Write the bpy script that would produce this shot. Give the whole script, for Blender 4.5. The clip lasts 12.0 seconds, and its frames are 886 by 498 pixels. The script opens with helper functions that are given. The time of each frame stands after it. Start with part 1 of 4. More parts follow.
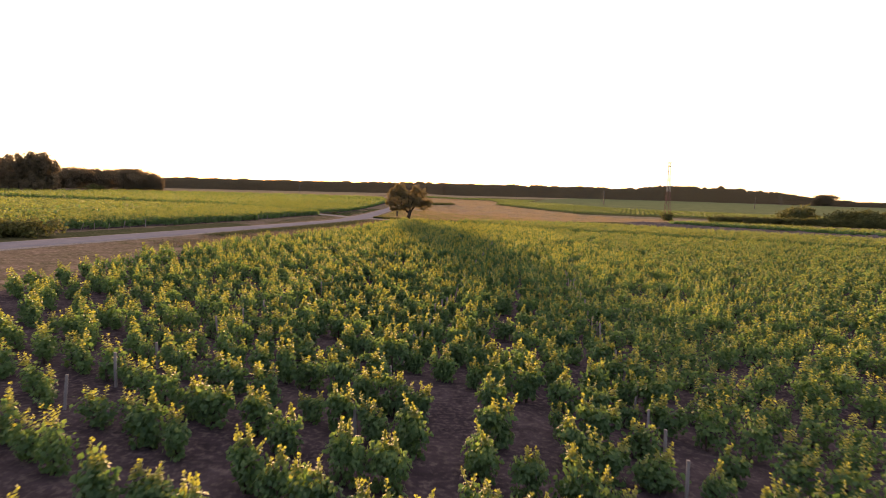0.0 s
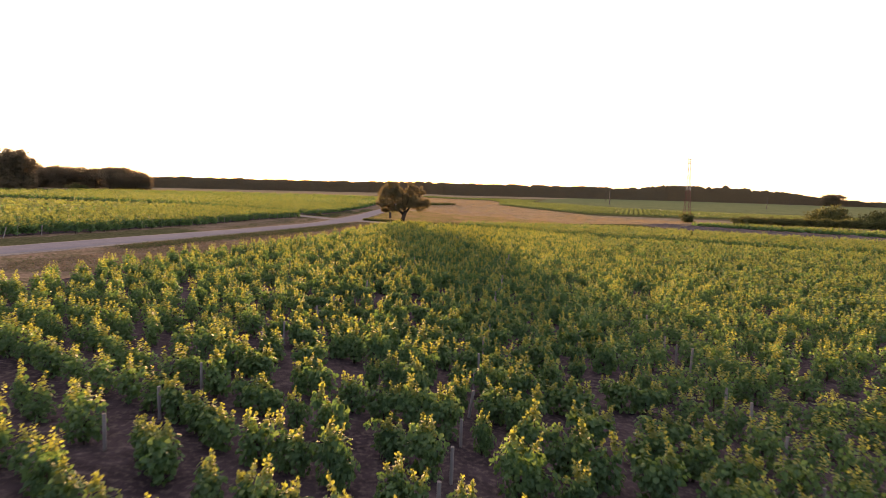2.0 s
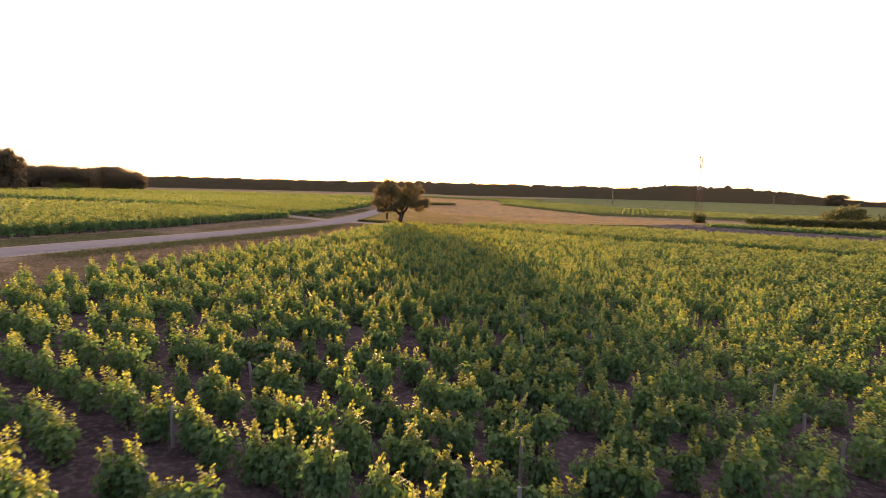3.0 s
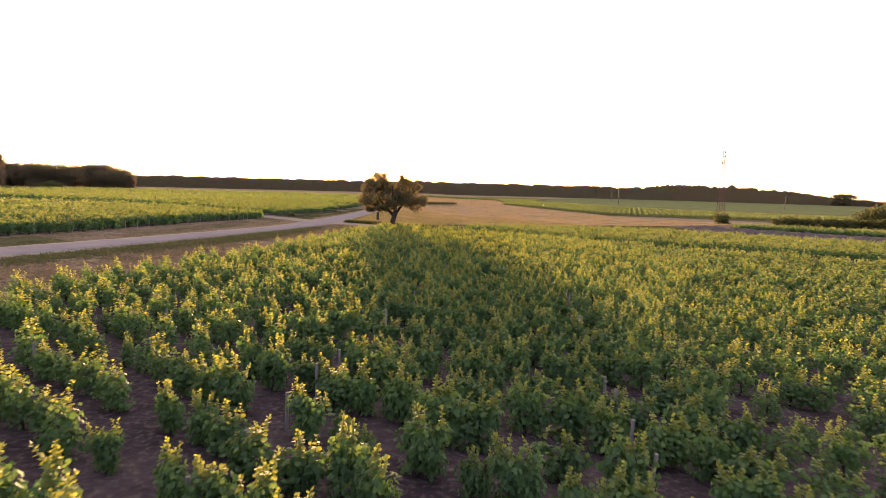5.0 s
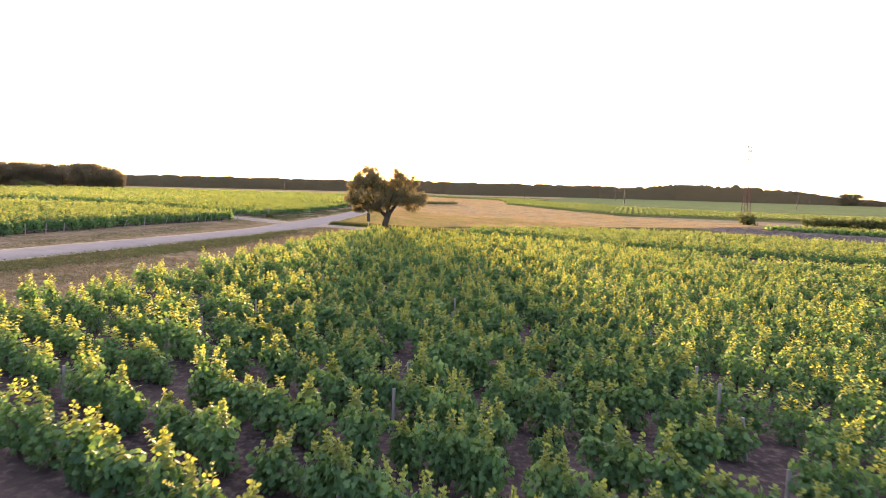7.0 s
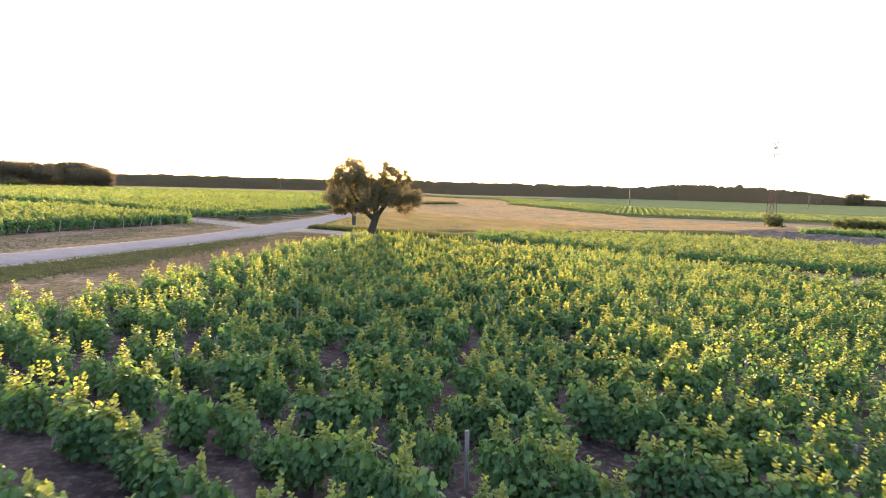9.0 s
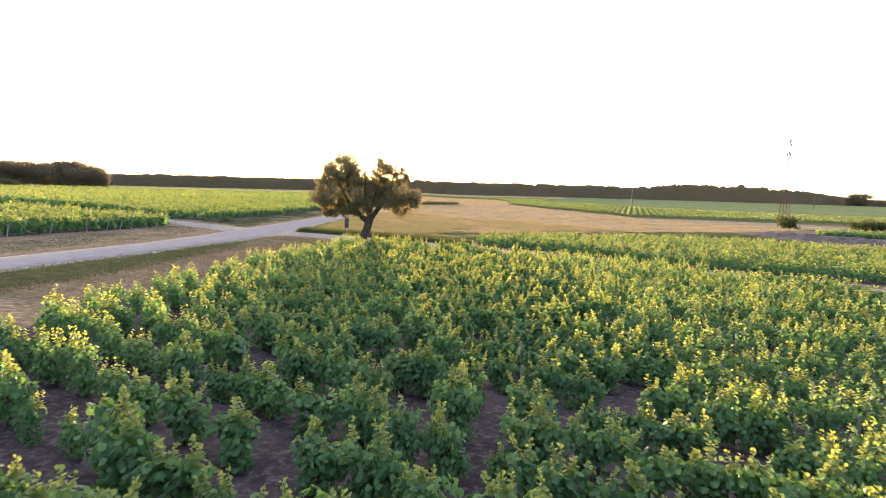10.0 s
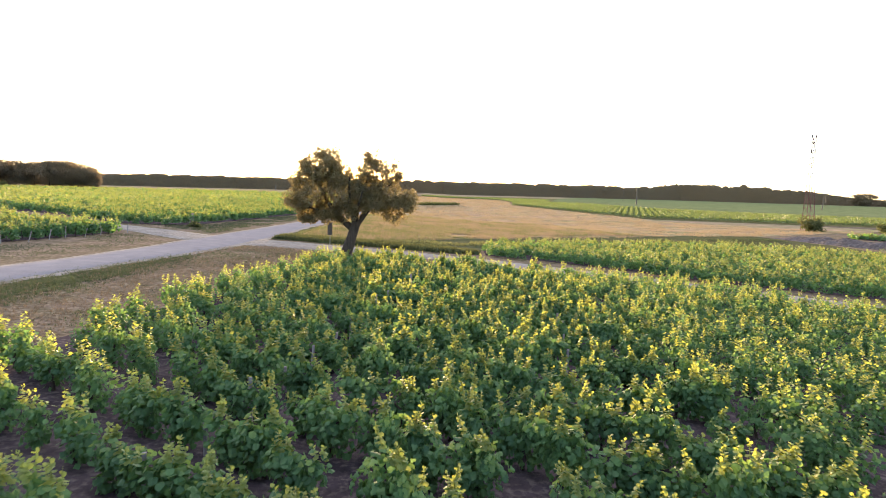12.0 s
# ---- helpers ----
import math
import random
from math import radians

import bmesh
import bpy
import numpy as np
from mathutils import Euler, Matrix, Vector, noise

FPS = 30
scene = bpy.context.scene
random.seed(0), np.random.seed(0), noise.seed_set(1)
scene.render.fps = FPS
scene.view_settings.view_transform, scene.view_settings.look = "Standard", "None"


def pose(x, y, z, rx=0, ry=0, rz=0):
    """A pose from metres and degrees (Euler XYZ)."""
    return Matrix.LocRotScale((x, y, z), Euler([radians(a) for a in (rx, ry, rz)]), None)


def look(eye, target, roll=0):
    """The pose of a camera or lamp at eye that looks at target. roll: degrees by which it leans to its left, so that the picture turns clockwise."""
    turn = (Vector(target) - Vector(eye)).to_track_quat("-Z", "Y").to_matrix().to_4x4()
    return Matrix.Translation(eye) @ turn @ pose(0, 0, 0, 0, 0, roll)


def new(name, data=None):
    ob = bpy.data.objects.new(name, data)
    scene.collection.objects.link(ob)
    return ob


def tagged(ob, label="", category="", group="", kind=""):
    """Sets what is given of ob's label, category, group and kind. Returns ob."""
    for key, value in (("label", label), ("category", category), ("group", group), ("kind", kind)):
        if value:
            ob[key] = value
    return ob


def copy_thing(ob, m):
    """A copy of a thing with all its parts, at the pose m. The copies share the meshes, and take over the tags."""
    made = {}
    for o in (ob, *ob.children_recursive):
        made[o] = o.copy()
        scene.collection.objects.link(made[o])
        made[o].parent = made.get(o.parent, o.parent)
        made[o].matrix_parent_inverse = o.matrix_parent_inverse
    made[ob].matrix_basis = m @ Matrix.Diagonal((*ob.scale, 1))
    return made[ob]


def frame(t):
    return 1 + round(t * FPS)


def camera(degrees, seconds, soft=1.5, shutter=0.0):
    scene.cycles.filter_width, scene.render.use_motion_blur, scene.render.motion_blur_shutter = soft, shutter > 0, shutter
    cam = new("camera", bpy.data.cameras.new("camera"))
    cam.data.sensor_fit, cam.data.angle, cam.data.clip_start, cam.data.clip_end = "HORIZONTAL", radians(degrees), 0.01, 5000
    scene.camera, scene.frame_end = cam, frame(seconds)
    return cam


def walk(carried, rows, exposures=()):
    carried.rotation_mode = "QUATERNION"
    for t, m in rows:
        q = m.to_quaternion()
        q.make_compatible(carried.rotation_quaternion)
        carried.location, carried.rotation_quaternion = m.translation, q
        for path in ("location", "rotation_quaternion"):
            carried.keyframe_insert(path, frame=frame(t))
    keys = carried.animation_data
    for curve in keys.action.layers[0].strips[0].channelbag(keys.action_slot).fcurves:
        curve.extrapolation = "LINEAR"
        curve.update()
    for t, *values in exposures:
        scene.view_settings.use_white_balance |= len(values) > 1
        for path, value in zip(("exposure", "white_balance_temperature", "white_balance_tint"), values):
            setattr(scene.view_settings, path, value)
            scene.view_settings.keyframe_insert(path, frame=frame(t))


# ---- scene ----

from mathutils.geometry import delaunay_2d_cdt

# ---------------------------------------------------------------- camera
cam = camera(72.0, 12.0, soft=0.5, shutter=0.18)
PITCH, ROLL = -5.0, -1.5
ROWS = [
    (0.0, 0.00, 0.00, 5.92), (0.5, 0.02, 4.83, 5.86), (1.0, 0.04, 9.74, 5.82), (1.5, 0.04, 14.57, 5.76),
    (2.0, 0.03, 19.51, 5.69), (2.5, -0.04, 24.29, 5.58), (3.0, -0.10, 29.04, 5.50), (5.0, -0.10, 45.94, 4.96),
    (5.5, -0.18, 49.96, 4.88), (6.0, -0.24, 53.95, 4.80), (6.5, -0.32, 57.70, 4.70), (7.0, -0.38, 61.51, 4.61),
    (9.0, -0.30, 75.64, 4.44), (9.5, -0.35, 78.76, 4.45), (10.0, -0.37, 81.81, 4.47), (10.5, -0.39, 84.61, 4.50),
    (11.0, -0.39, 87.35, 4.55), (11.5, -0.40, 89.80, 4.60), (12.0, -0.40, 92.16, 4.62),
]
EXPOSURE = [(0.0, 2.12, 10500, 38), (2.5, 2.25, 10500, 38), (5.0, 2.44, 10500, 38), (6.7, 3.1, 10100, 34), (7.3, 3.12, 8500, 21), (9.0, 3.14, 8300, 20),
            (12.0, 3.07, 8300, 20)]
walk(cam, [(t, pose(x, y, z, 90 + PITCH, ROLL, 0.0)) for t, x, y, z in ROWS], EXPOSURE)

# ---------------------------------------------------------------- sky and sun
SUN_UP, SUN_SIDE = 3.0, -7.8          # degrees above the horizon, and from +y towards +x
world = bpy.data.worlds.new("evening_sky")
scene.world = world
world.use_nodes = True
wn = world.node_tree.nodes
sky = wn.new("ShaderNodeTexSky")
sky.sky_type = "NISHITA"
sky.sun_disc = False
sky.sun_elevation, sky.sun_rotation = radians(SUN_UP), radians(SUN_SIDE)
sky.air_density, sky.dust_density, sky.ozone_density = 0.8, 0.3, 2.5
wn["Background"].inputs["Strength"].default_value = 0.15
haze = wn.new("ShaderNodeMix")          # thin bright evening haze over the whole sky
haze.data_type, haze.blend_type = "RGBA", "ADD"
haze.inputs[0].default_value = 1.0
way_in, toward, spread, tint = wn.new("ShaderNodeTexCoord"), wn.new("ShaderNodeVectorMath"), wn.new("ShaderNodeMapRange"), wn.new("ShaderNodeMix")
toward.operation = "DOT_PRODUCT"       # the haze is brightest round the low sun and dimmer behind
toward.inputs[1].default_value = (math.sin(radians(SUN_SIDE)), math.cos(radians(SUN_SIDE)), 0.05)
spread.inputs["From Min"].default_value, spread.inputs["From Max"].default_value = -1.0, 1.0
tint.data_type = "RGBA"
tint.inputs[6].default_value, tint.inputs[7].default_value = (0.20, 0.32, 0.62, 1), (1.85, 1.83, 1.72, 1)
world.node_tree.links.new(way_in.outputs["Generated"], toward.inputs[0])
world.node_tree.links.new(toward.outputs["Value"], spread.inputs["Value"])
world.node_tree.links.new(spread.outputs["Result"], tint.inputs[0])
world.node_tree.links.new(tint.outputs[2], haze.inputs[7])
world.node_tree.links.new(sky.outputs[0], haze.inputs[6])
world.node_tree.links.new(haze.outputs[2], wn["Background"].inputs["Color"])

sun_data = bpy.data.lights.new("sun", "SUN")
sun_data.energy, sun_data.angle, sun_data.color = 3.5, radians(2.0), (1.0, 0.79, 0.50)
sun = new("sun", sun_data)
a, e = radians(SUN_SIDE), radians(SUN_UP)
sun_way = Vector((math.sin(a) * math.cos(e), math.cos(a) * math.cos(e), math.sin(e)))
sun.matrix_world = look((0, 0, 60), Vector((0, 0, 60)) - sun_way)


# ---------------------------------------------------------------- materials
def node_mat(name, rough=0.8, spec=0.3):
    m = bpy.data.materials.new(name)
    m.use_nodes = True
    p = m.node_tree.nodes["Principled BSDF"]
    p.inputs["Roughness"].default_value = rough
    p.inputs["Specular IOR Level"].default_value = spec
    return m, m.node_tree.nodes, m.node_tree.links, p


def ramp(n, stops):
    r = n.new("ShaderNodeValToRGB")
    while len(r.color_ramp.elements) < len(stops):
        r.color_ramp.elements.new(0.5)
    for el, (at, c) in zip(r.color_ramp.elements, stops):
        el.position, el.color = at, (*c, 1)
    return r


def earth_mat(name, big, small, fleck, scale=0.25, fine=9.0, bump=0.6, rough=0.95, stretch=(1, 1, 1), turn=0.0, mottle=0.27):
    """Ground cover: wide patches between two colours, finer flecks, and a rough relief."""
    m, n, l, p = node_mat(name, rough, 0.0)
    tc, mp = n.new("ShaderNodeTexCoord"), n.new("ShaderNodeMapping")
    mp.inputs["Scale"].default_value, mp.inputs["Rotation"].default_value = stretch, (0, 0, turn)
    l.new(tc.outputs["Object"], mp.inputs["Vector"])
    n1, n2, n3 = (n.new("ShaderNodeTexNoise") for _ in range(3))
    for k, sc, det in ((n1, scale, 5), (n2, fine, 6), (n3, scale * 7, 4)):
        k.inputs["Scale"].default_value, k.inputs["Detail"].default_value = sc, det
        l.new(mp.outputs["Vector"], k.inputs["Vector"])
    r1, r2 = ramp(n, [(0.36, big), (0.64, small)]), ramp(n, [(0.48, (0, 0, 0)), (0.68, (1, 1, 1))])
    l.new(n1.outputs["Fac"], r1.inputs["Fac"])
    l.new(n2.outputs["Fac"], r2.inputs["Fac"])
    mx, mul, r3 = n.new("ShaderNodeMix"), n.new("ShaderNodeMix"), ramp(n, [(0.3, (1 - mottle,) * 3), (0.7, (1 + mottle,) * 3)])
    mx.data_type = mul.data_type = "RGBA"
    mul.blend_type, mul.inputs[0].default_value = "MULTIPLY", 1.0
    l.new(r2.outputs["Color"], mx.inputs[0])
    l.new(r1.outputs["Color"], mx.inputs[6])
    mx.inputs[7].default_value = (*fleck, 1)
    l.new(n3.outputs["Fac"], r3.inputs["Fac"])
    l.new(mx.outputs[2], mul.inputs[6])
    l.new(r3.outputs["Color"], mul.inputs[7])
    l.new(mul.outputs[2], p.inputs["Base Color"])
    b = n.new("ShaderNodeBump")
    b.inputs["Strength"].default_value, b.inputs["Distance"].default_value = bump, 0.08
    l.new(n2.outputs["Fac"], b.inputs["Height"])
    l.new(b.outputs["Normal"], p.inputs["Normal"])
    return m


def leaf_mat(name, dark, light, glow, share=0.45, rough=0.6, gloss=0.14):
    """Leaf: each leaf its own green, light shining through from behind."""
    m, n, l, p = node_mat(name, rough, gloss if rough < 0.7 else 0.1)
    geo, tr, mx = n.new("ShaderNodeNewGeometry"), n.new("ShaderNodeBsdfTranslucent"), n.new("ShaderNodeMixShader")
    r = ramp(n, [(0.0, dark), (1.0, light)])
    l.new(geo.outputs["Random Per Island"], r.inputs["Fac"])
    nz, r4, mul = n.new("ShaderNodeTexNoise"), ramp(n, [(0.32, (0.74, 0.80, 0.86)), (0.68, (1.28, 1.18, 1.0))]), n.new("ShaderNodeMix")
    nz.inputs["Scale"].default_value, nz.inputs["Detail"].default_value = 0.55, 3
    mul.data_type, mul.blend_type = "RGBA", "MULTIPLY"
    mul.inputs[0].default_value = 1.0
    l.new(geo.outputs["Position"], nz.inputs["Vector"])
    l.new(nz.outputs["Fac"], r4.inputs["Fac"])
    l.new(r.outputs["Color"], mul.inputs[6])
    l.new(r4.outputs["Color"], mul.inputs[7])
    l.new(mul.outputs[2], p.inputs["Base Color"])
    r2 = ramp(n, [(0.0, tuple(c * 0.8 for c in glow)), (1.0, glow)])
    l.new(geo.outputs["Random Per Island"], r2.inputs["Fac"])
    l.new(r2.outputs["Color"], tr.inputs["Color"])
    mx.inputs[0].default_value = share
    l.new(p.outputs[0], mx.inputs[1])
    l.new(tr.outputs[0], mx.inputs[2])
    l.new(mx.outputs[0], n["Material Output"].inputs["Surface"])
    return m


def plain_mat(name, c1, c2, scale=6.0, rough=0.8, bump=0.3, metal=0.0, stretch=(1, 1, 1)):
    m, n, l, p = node_mat(name, rough, 0.3)
    p.inputs["Metallic"].default_value = metal
    tc, mp, nz = n.new("ShaderNodeTexCoord"), n.new("ShaderNodeMapping"), n.new("ShaderNodeTexNoise")
    mp.inputs["Scale"].default_value = stretch
    nz.inputs["Scale"].default_value, nz.inputs["Detail"].default_value = scale, 6
    r = ramp(n, [(0.3, c1), (0.7, c2)])
    b = n.new("ShaderNodeBump")
    b.inputs["Strength"].default_value, b.inputs["Distance"].default_value = bump, 0.02
    l.new(tc.outputs["Object"], mp.inputs["Vector"])
    l.new(mp.outputs["Vector"], nz.inputs["Vector"])
    l.new(nz.outputs["Fac"], r.inputs["Fac"])
    l.new(r.outputs["Color"], p.inputs["Base Color"])
    l.new(nz.outputs["Fac"], b.inputs["Height"])
    l.new(b.outputs["Normal"], p.inputs["Normal"])
    return m


SOIL = earth_mat("vineyard_soil", (0.034, 0.028, 0.034), (0.056, 0.046, 0.052), (0.082, 0.070, 0.072), 0.35, 7.0, 0.9)
DRY = earth_mat("dry_verge_grass", (0.142, 0.108, 0.086), (0.082, 0.073, 0.046), (0.172, 0.136, 0.105), 0.5, 4.0, 0.8, mottle=0.34)
TURF = earth_mat("green_turf", (0.040, 0.050, 0.025), (0.068, 0.070, 0.038), (0.10, 0.088, 0.052), 0.5, 5.0, 0.8)
MEADOW = earth_mat("ripe_meadow", (0.225, 0.163, 0.118), (0.142, 0.142, 0.078), (0.26, 0.19, 0.14), 0.11, 1.6, 0.5, stretch=(0.35, 1, 1), mottle=0.40)
FIELD = earth_mat("distant_field", (0.086, 0.112, 0.058), (0.112, 0.134, 0.068), (0.13, 0.145, 0.075), 0.03, 1.5, 0.4)
CROPSOIL = earth_mat("crop_soil", (0.085, 0.082, 0.042), (0.11, 0.10, 0.05), (0.09, 0.105, 0.045), 0.05, 2.0, 0.6)
TARMAC = earth_mat("worn_tarmac", (0.146, 0.144, 0.166), (0.166, 0.163, 0.182), (0.182, 0.178, 0.192), 0.15, 14.0, 0.02, 0.95, mottle=0.09)
GRAVEL = earth_mat("pale_track", (0.15, 0.14, 0.136), (0.20, 0.185, 0.172), (0.24, 0.22, 0.20), 0.5, 9.0, 0.12)
SPOIL = earth_mat("grey_spoil", (0.058, 0.052, 0.054), (0.088, 0.078, 0.082), (0.115, 0.10, 0.10), 0.5, 3.0, 1.0)
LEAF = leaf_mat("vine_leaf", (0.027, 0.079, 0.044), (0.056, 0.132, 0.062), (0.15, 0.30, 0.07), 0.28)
# shoots and top leaves: paler young growth, with sunlight put into the colour
YOUNG_LIT = leaf_mat("sunlit_young_vine_leaf", (0.076, 0.128, 0.056), (0.116, 0.172, 0.066), (0.42, 0.44, 0.08), 0.41)
LIT_TOPLEAF = leaf_mat("sunlit_upper_vine_leaf", (0.046, 0.112, 0.054), (0.082, 0.160, 0.070), (0.22, 0.34, 0.08), 0.36)
TREELEAF = leaf_mat("tree_leaf", (0.094, 0.086, 0.052), (0.148, 0.126, 0.078), (0.30, 0.23, 0.10), 0.30)
# sunlit copy of the vine leaf for far tips and tops; bodies stay darker
FAR_LITLEAF = leaf_mat("sunlit_far_vine_leaf", (0.050, 0.090, 0.040), (0.078, 0.124, 0.052), (0.32, 0.37, 0.085), 0.39)
CROPLEAF = leaf_mat("crop_leaf", (0.060, 0.098, 0.044), (0.090, 0.132, 0.056), (0.20, 0.26, 0.07), 0.24)
MEADOWBLADE = leaf_mat("meadow_blade", (0.098, 0.112, 0.050), (0.165, 0.162, 0.082), (0.20, 0.20, 0.08), 0.25, 0.9)
WOODLEAF = leaf_mat("wood_leaf", (0.090, 0.082, 0.060), (0.122, 0.106, 0.076), (0.24, 0.18, 0.12), 0.32, 0.9)
HEDGELEAF = leaf_mat("hedge_leaf", (0.040, 0.054, 0.026), (0.070, 0.084, 0.040), (0.14, 0.15, 0.05), 0.28, 0.8)
STRAW = leaf_mat("straw_blade", (0.185, 0.138, 0.098), (0.24, 0.182, 0.132), (0.28, 0.21, 0.13), 0.34, 0.8)
DRYBLADE = leaf_mat("dry_blade", (0.14, 0.105, 0.08), (0.19, 0.145, 0.11), (0.16, 0.12, 0.08), 0.15, 0.9)
BLADE = leaf_mat("grass_blade", (0.036, 0.054, 0.032), (0.062, 0.080, 0.046), (0.08, 0.10, 0.04), 0.2, 0.9)
BANKBLADE = leaf_mat("bank_blade", (0.048, 0.060, 0.030), (0.088, 0.096, 0.046), (0.12, 0.13, 0.05), 0.25, 0.9)
BARK = plain_mat("bark", (0.024, 0.018, 0.014), (0.056, 0.042, 0.032), 5.0, 0.95, 0.9, 0.0, (1, 1, 0.25))
STAKE = plain_mat("weathered_stake", (0.13, 0.125, 0.128), (0.21, 0.20, 0.20), 8.0, 0.85, 0.5, 0.0, (1, 1, 0.15))
POLE = plain_mat("pole_wood", (0.075, 0.06, 0.05), (0.13, 0.11, 0.09), 4.0, 0.85, 0.4, 0.0, (1, 1, 0.1))
RED = plain_mat("red_mast_paint", (0.11, 0.042, 0.036), (0.15, 0.058, 0.048), 2.0, 0.55, 0.1)
WHITE = plain_mat("white_mast_paint", (0.26, 0.24, 0.23), (0.34, 0.32, 0.30), 2.0, 0.55, 0.1)
DARK = plain_mat("dark_metal", (0.03, 0.03, 0.03), (0.06, 0.055, 0.05), 5.0, 0.5, 0.1)
STEEL = plain_mat("grey_steel", (0.20, 0.20, 0.20), (0.30, 0.30, 0.30), 5.0, 0.5, 0.1, 0.6)


# ---------------------------------------------------------------- the lie of the land
def soft_ramp(v, w):
    u = v / w
    return w * (np.log1p(np.exp(-np.abs(u))) + np.maximum(u, 0))


def land(x, y):
    """Height of the ground: it falls to the right and away, and rises again towards the woods."""
    x, y = np.asarray(x, float), np.asarray(y, float)
    s = 16 - soft_ramp(16 - x, 6)
    s = -46 + soft_ramp(s + 46, 6)
    return -0.0444 * s - 0.007 * np.maximum(y, -200) + 0.021 * soft_ramp(y - 215, 40) - 0.007 * soft_ramp(y - 450, 60)


def zland(x, y):
    return float(land(x, y))


def np_mesh(name, verts, faces, mats, index=None, smooth=False):
    """A mesh from arrays: faces is a list of integer arrays (n, corners), -1 where a face has fewer."""
    me = bpy.data.meshes.new(name)
    verts = np.asarray(verts, np.float32)
    loops = np.concatenate([f.ravel()[f.ravel() >= 0] for f in faces]).astype(np.int32)
    sizes = np.concatenate([(f >= 0).sum(1) for f in faces])
    starts = np.concatenate([[0], np.cumsum(sizes)[:-1]]).astype(np.int32)
    me.vertices.add(len(verts))
    me.vertices.foreach_set("co", verts.ravel())
    me.loops.add(len(loops))
    me.loops.foreach_set("vertex_index", loops)
    me.polygons.add(len(sizes))
    me.polygons.foreach_set("loop_start", starts)
    for m in mats:
        me.materials.append(m)
    if index is not None:
        me.polygons.foreach_set("material_index", np.asarray(index, np.int32))
    me.polygons.foreach_set("use_smooth", np.full(len(sizes), smooth))
    me.update(calc_edges=True)
    return me


def inside(px, py, poly):
    hit = np.zeros(np.shape(px), bool)
    for (x1, y1), (x2, y2) in zip(poly, poly[1:] + poly[:1]):
        if y1 != y2:
            hit ^= ((y1 > py) != (y2 > py)) & (px < (x2 - x1) * (py - y1) / (y2 - y1) + x1)
    return hit


def drape(name, poly, mat, lift, step, label, rough=0.0, ragged=0.0):
    """A sheet of ground cover that follows the land inside an outline."""
    pts = []
    for (x1, y1), (x2, y2) in zip(poly, poly[1:] + poly[:1]):
        k = max(1, int(math.hypot(x2 - x1, y2 - y1) / step))
        pts += [(x1 + (x2 - x1) * i / k, y1 + (y2 - y1) * i / k) for i in range(k)]
    if ragged:
        pts = [(px + ragged * noise.noise((px * 0.5, py * 0.5, 1.0)), py + ragged * noise.noise((px * 0.5, py * 0.5, 8.0))) for px, py in pts]
    border = len(pts)
    xs, ys = [p[0] for p in poly], [p[1] for p in poly]
    gx, gy = np.meshgrid(np.arange(min(xs), max(xs), step), np.arange(min(ys), max(ys), step))
    gx, gy = gx.ravel() + 0.13 * step, gy.ravel() + 0.17 * step
    keep = inside(gx, gy, poly)
    pts += list(zip(gx[keep], gy[keep]))
    vs, _, fs, *_ = delaunay_2d_cdt([Vector(p) for p in pts], [], [list(range(border))], 1, 1e-4)
    x, y = np.array([v.x for v in vs]), np.array([v.y for v in vs])
    z = land(x, y) + lift
    if rough:
        z = z + rough * np.array([noise.noise((a * 0.9, b * 0.9, 0.0)) for a, b in zip(x, y)])
    ob = new(name, np_mesh(name, np.stack([x, y, z], 1), [np.array(fs)], [mat], smooth=True))
    return tagged(ob, label, "ground", kind="structure")


def ribbon(name, rows, mat, lift, label, category="road", camber=0.03):
    """A road along rows of (x, y, half width), with a slight camber and ragged edges."""
    rows = np.array(rows, float)
    seg = np.concatenate([[0], np.cumsum(np.hypot(*np.diff(rows[:, :2], axis=0).T))])
    s = np.arange(0, seg[-1], 1.5)
    x, y, w = (np.interp(s, seg, rows[:, k]) for k in range(3))
    for _ in range(6):
        x[1:-1], y[1:-1] = (x[:-2] + 2 * x[1:-1] + x[2:]) / 4, (y[:-2] + 2 * y[1:-1] + y[2:]) / 4
    dx, dy = np.gradient(x), np.gradient(y)
    ln = np.hypot(dx, dy)
    nx, ny = -dy / ln, dx / ln
    cols = np.array([-1.0, -0.93, -0.5, 0.0, 0.5, 0.93, 1.0])
    wig = np.array([[noise.noise((v * 0.35, side, 3.0)) for v in s] for side in (0.0, 9.0)])
    V = []
    for c in cols:
        ww = w * c + (np.sign(c) * wig[0 if c < 0 else 1] * 0.22 if abs(c) > 0.9 else 0)
        px, py = x + nx * ww, y + ny * ww
        V.append(np.stack([px, py, land(px, py) + lift + camber * (1 - c * c) - (0.05 if abs(c) == 1 else 0)], 1))
    k, n = len(cols), len(s)
    V = np.stack(V, 1).reshape(-1, 3)
    i, j = np.meshgrid(np.arange(n - 1), np.arange(k - 1), indexing="ij")
    q = (i * k + j).ravel()
    ob = new(name, np_mesh(name, V, [np.stack([q, q + k, q + k + 1, q + 1], 1)[:, ::-1]], [mat], smooth=True))
    return tagged(ob, label, category, kind="structure")


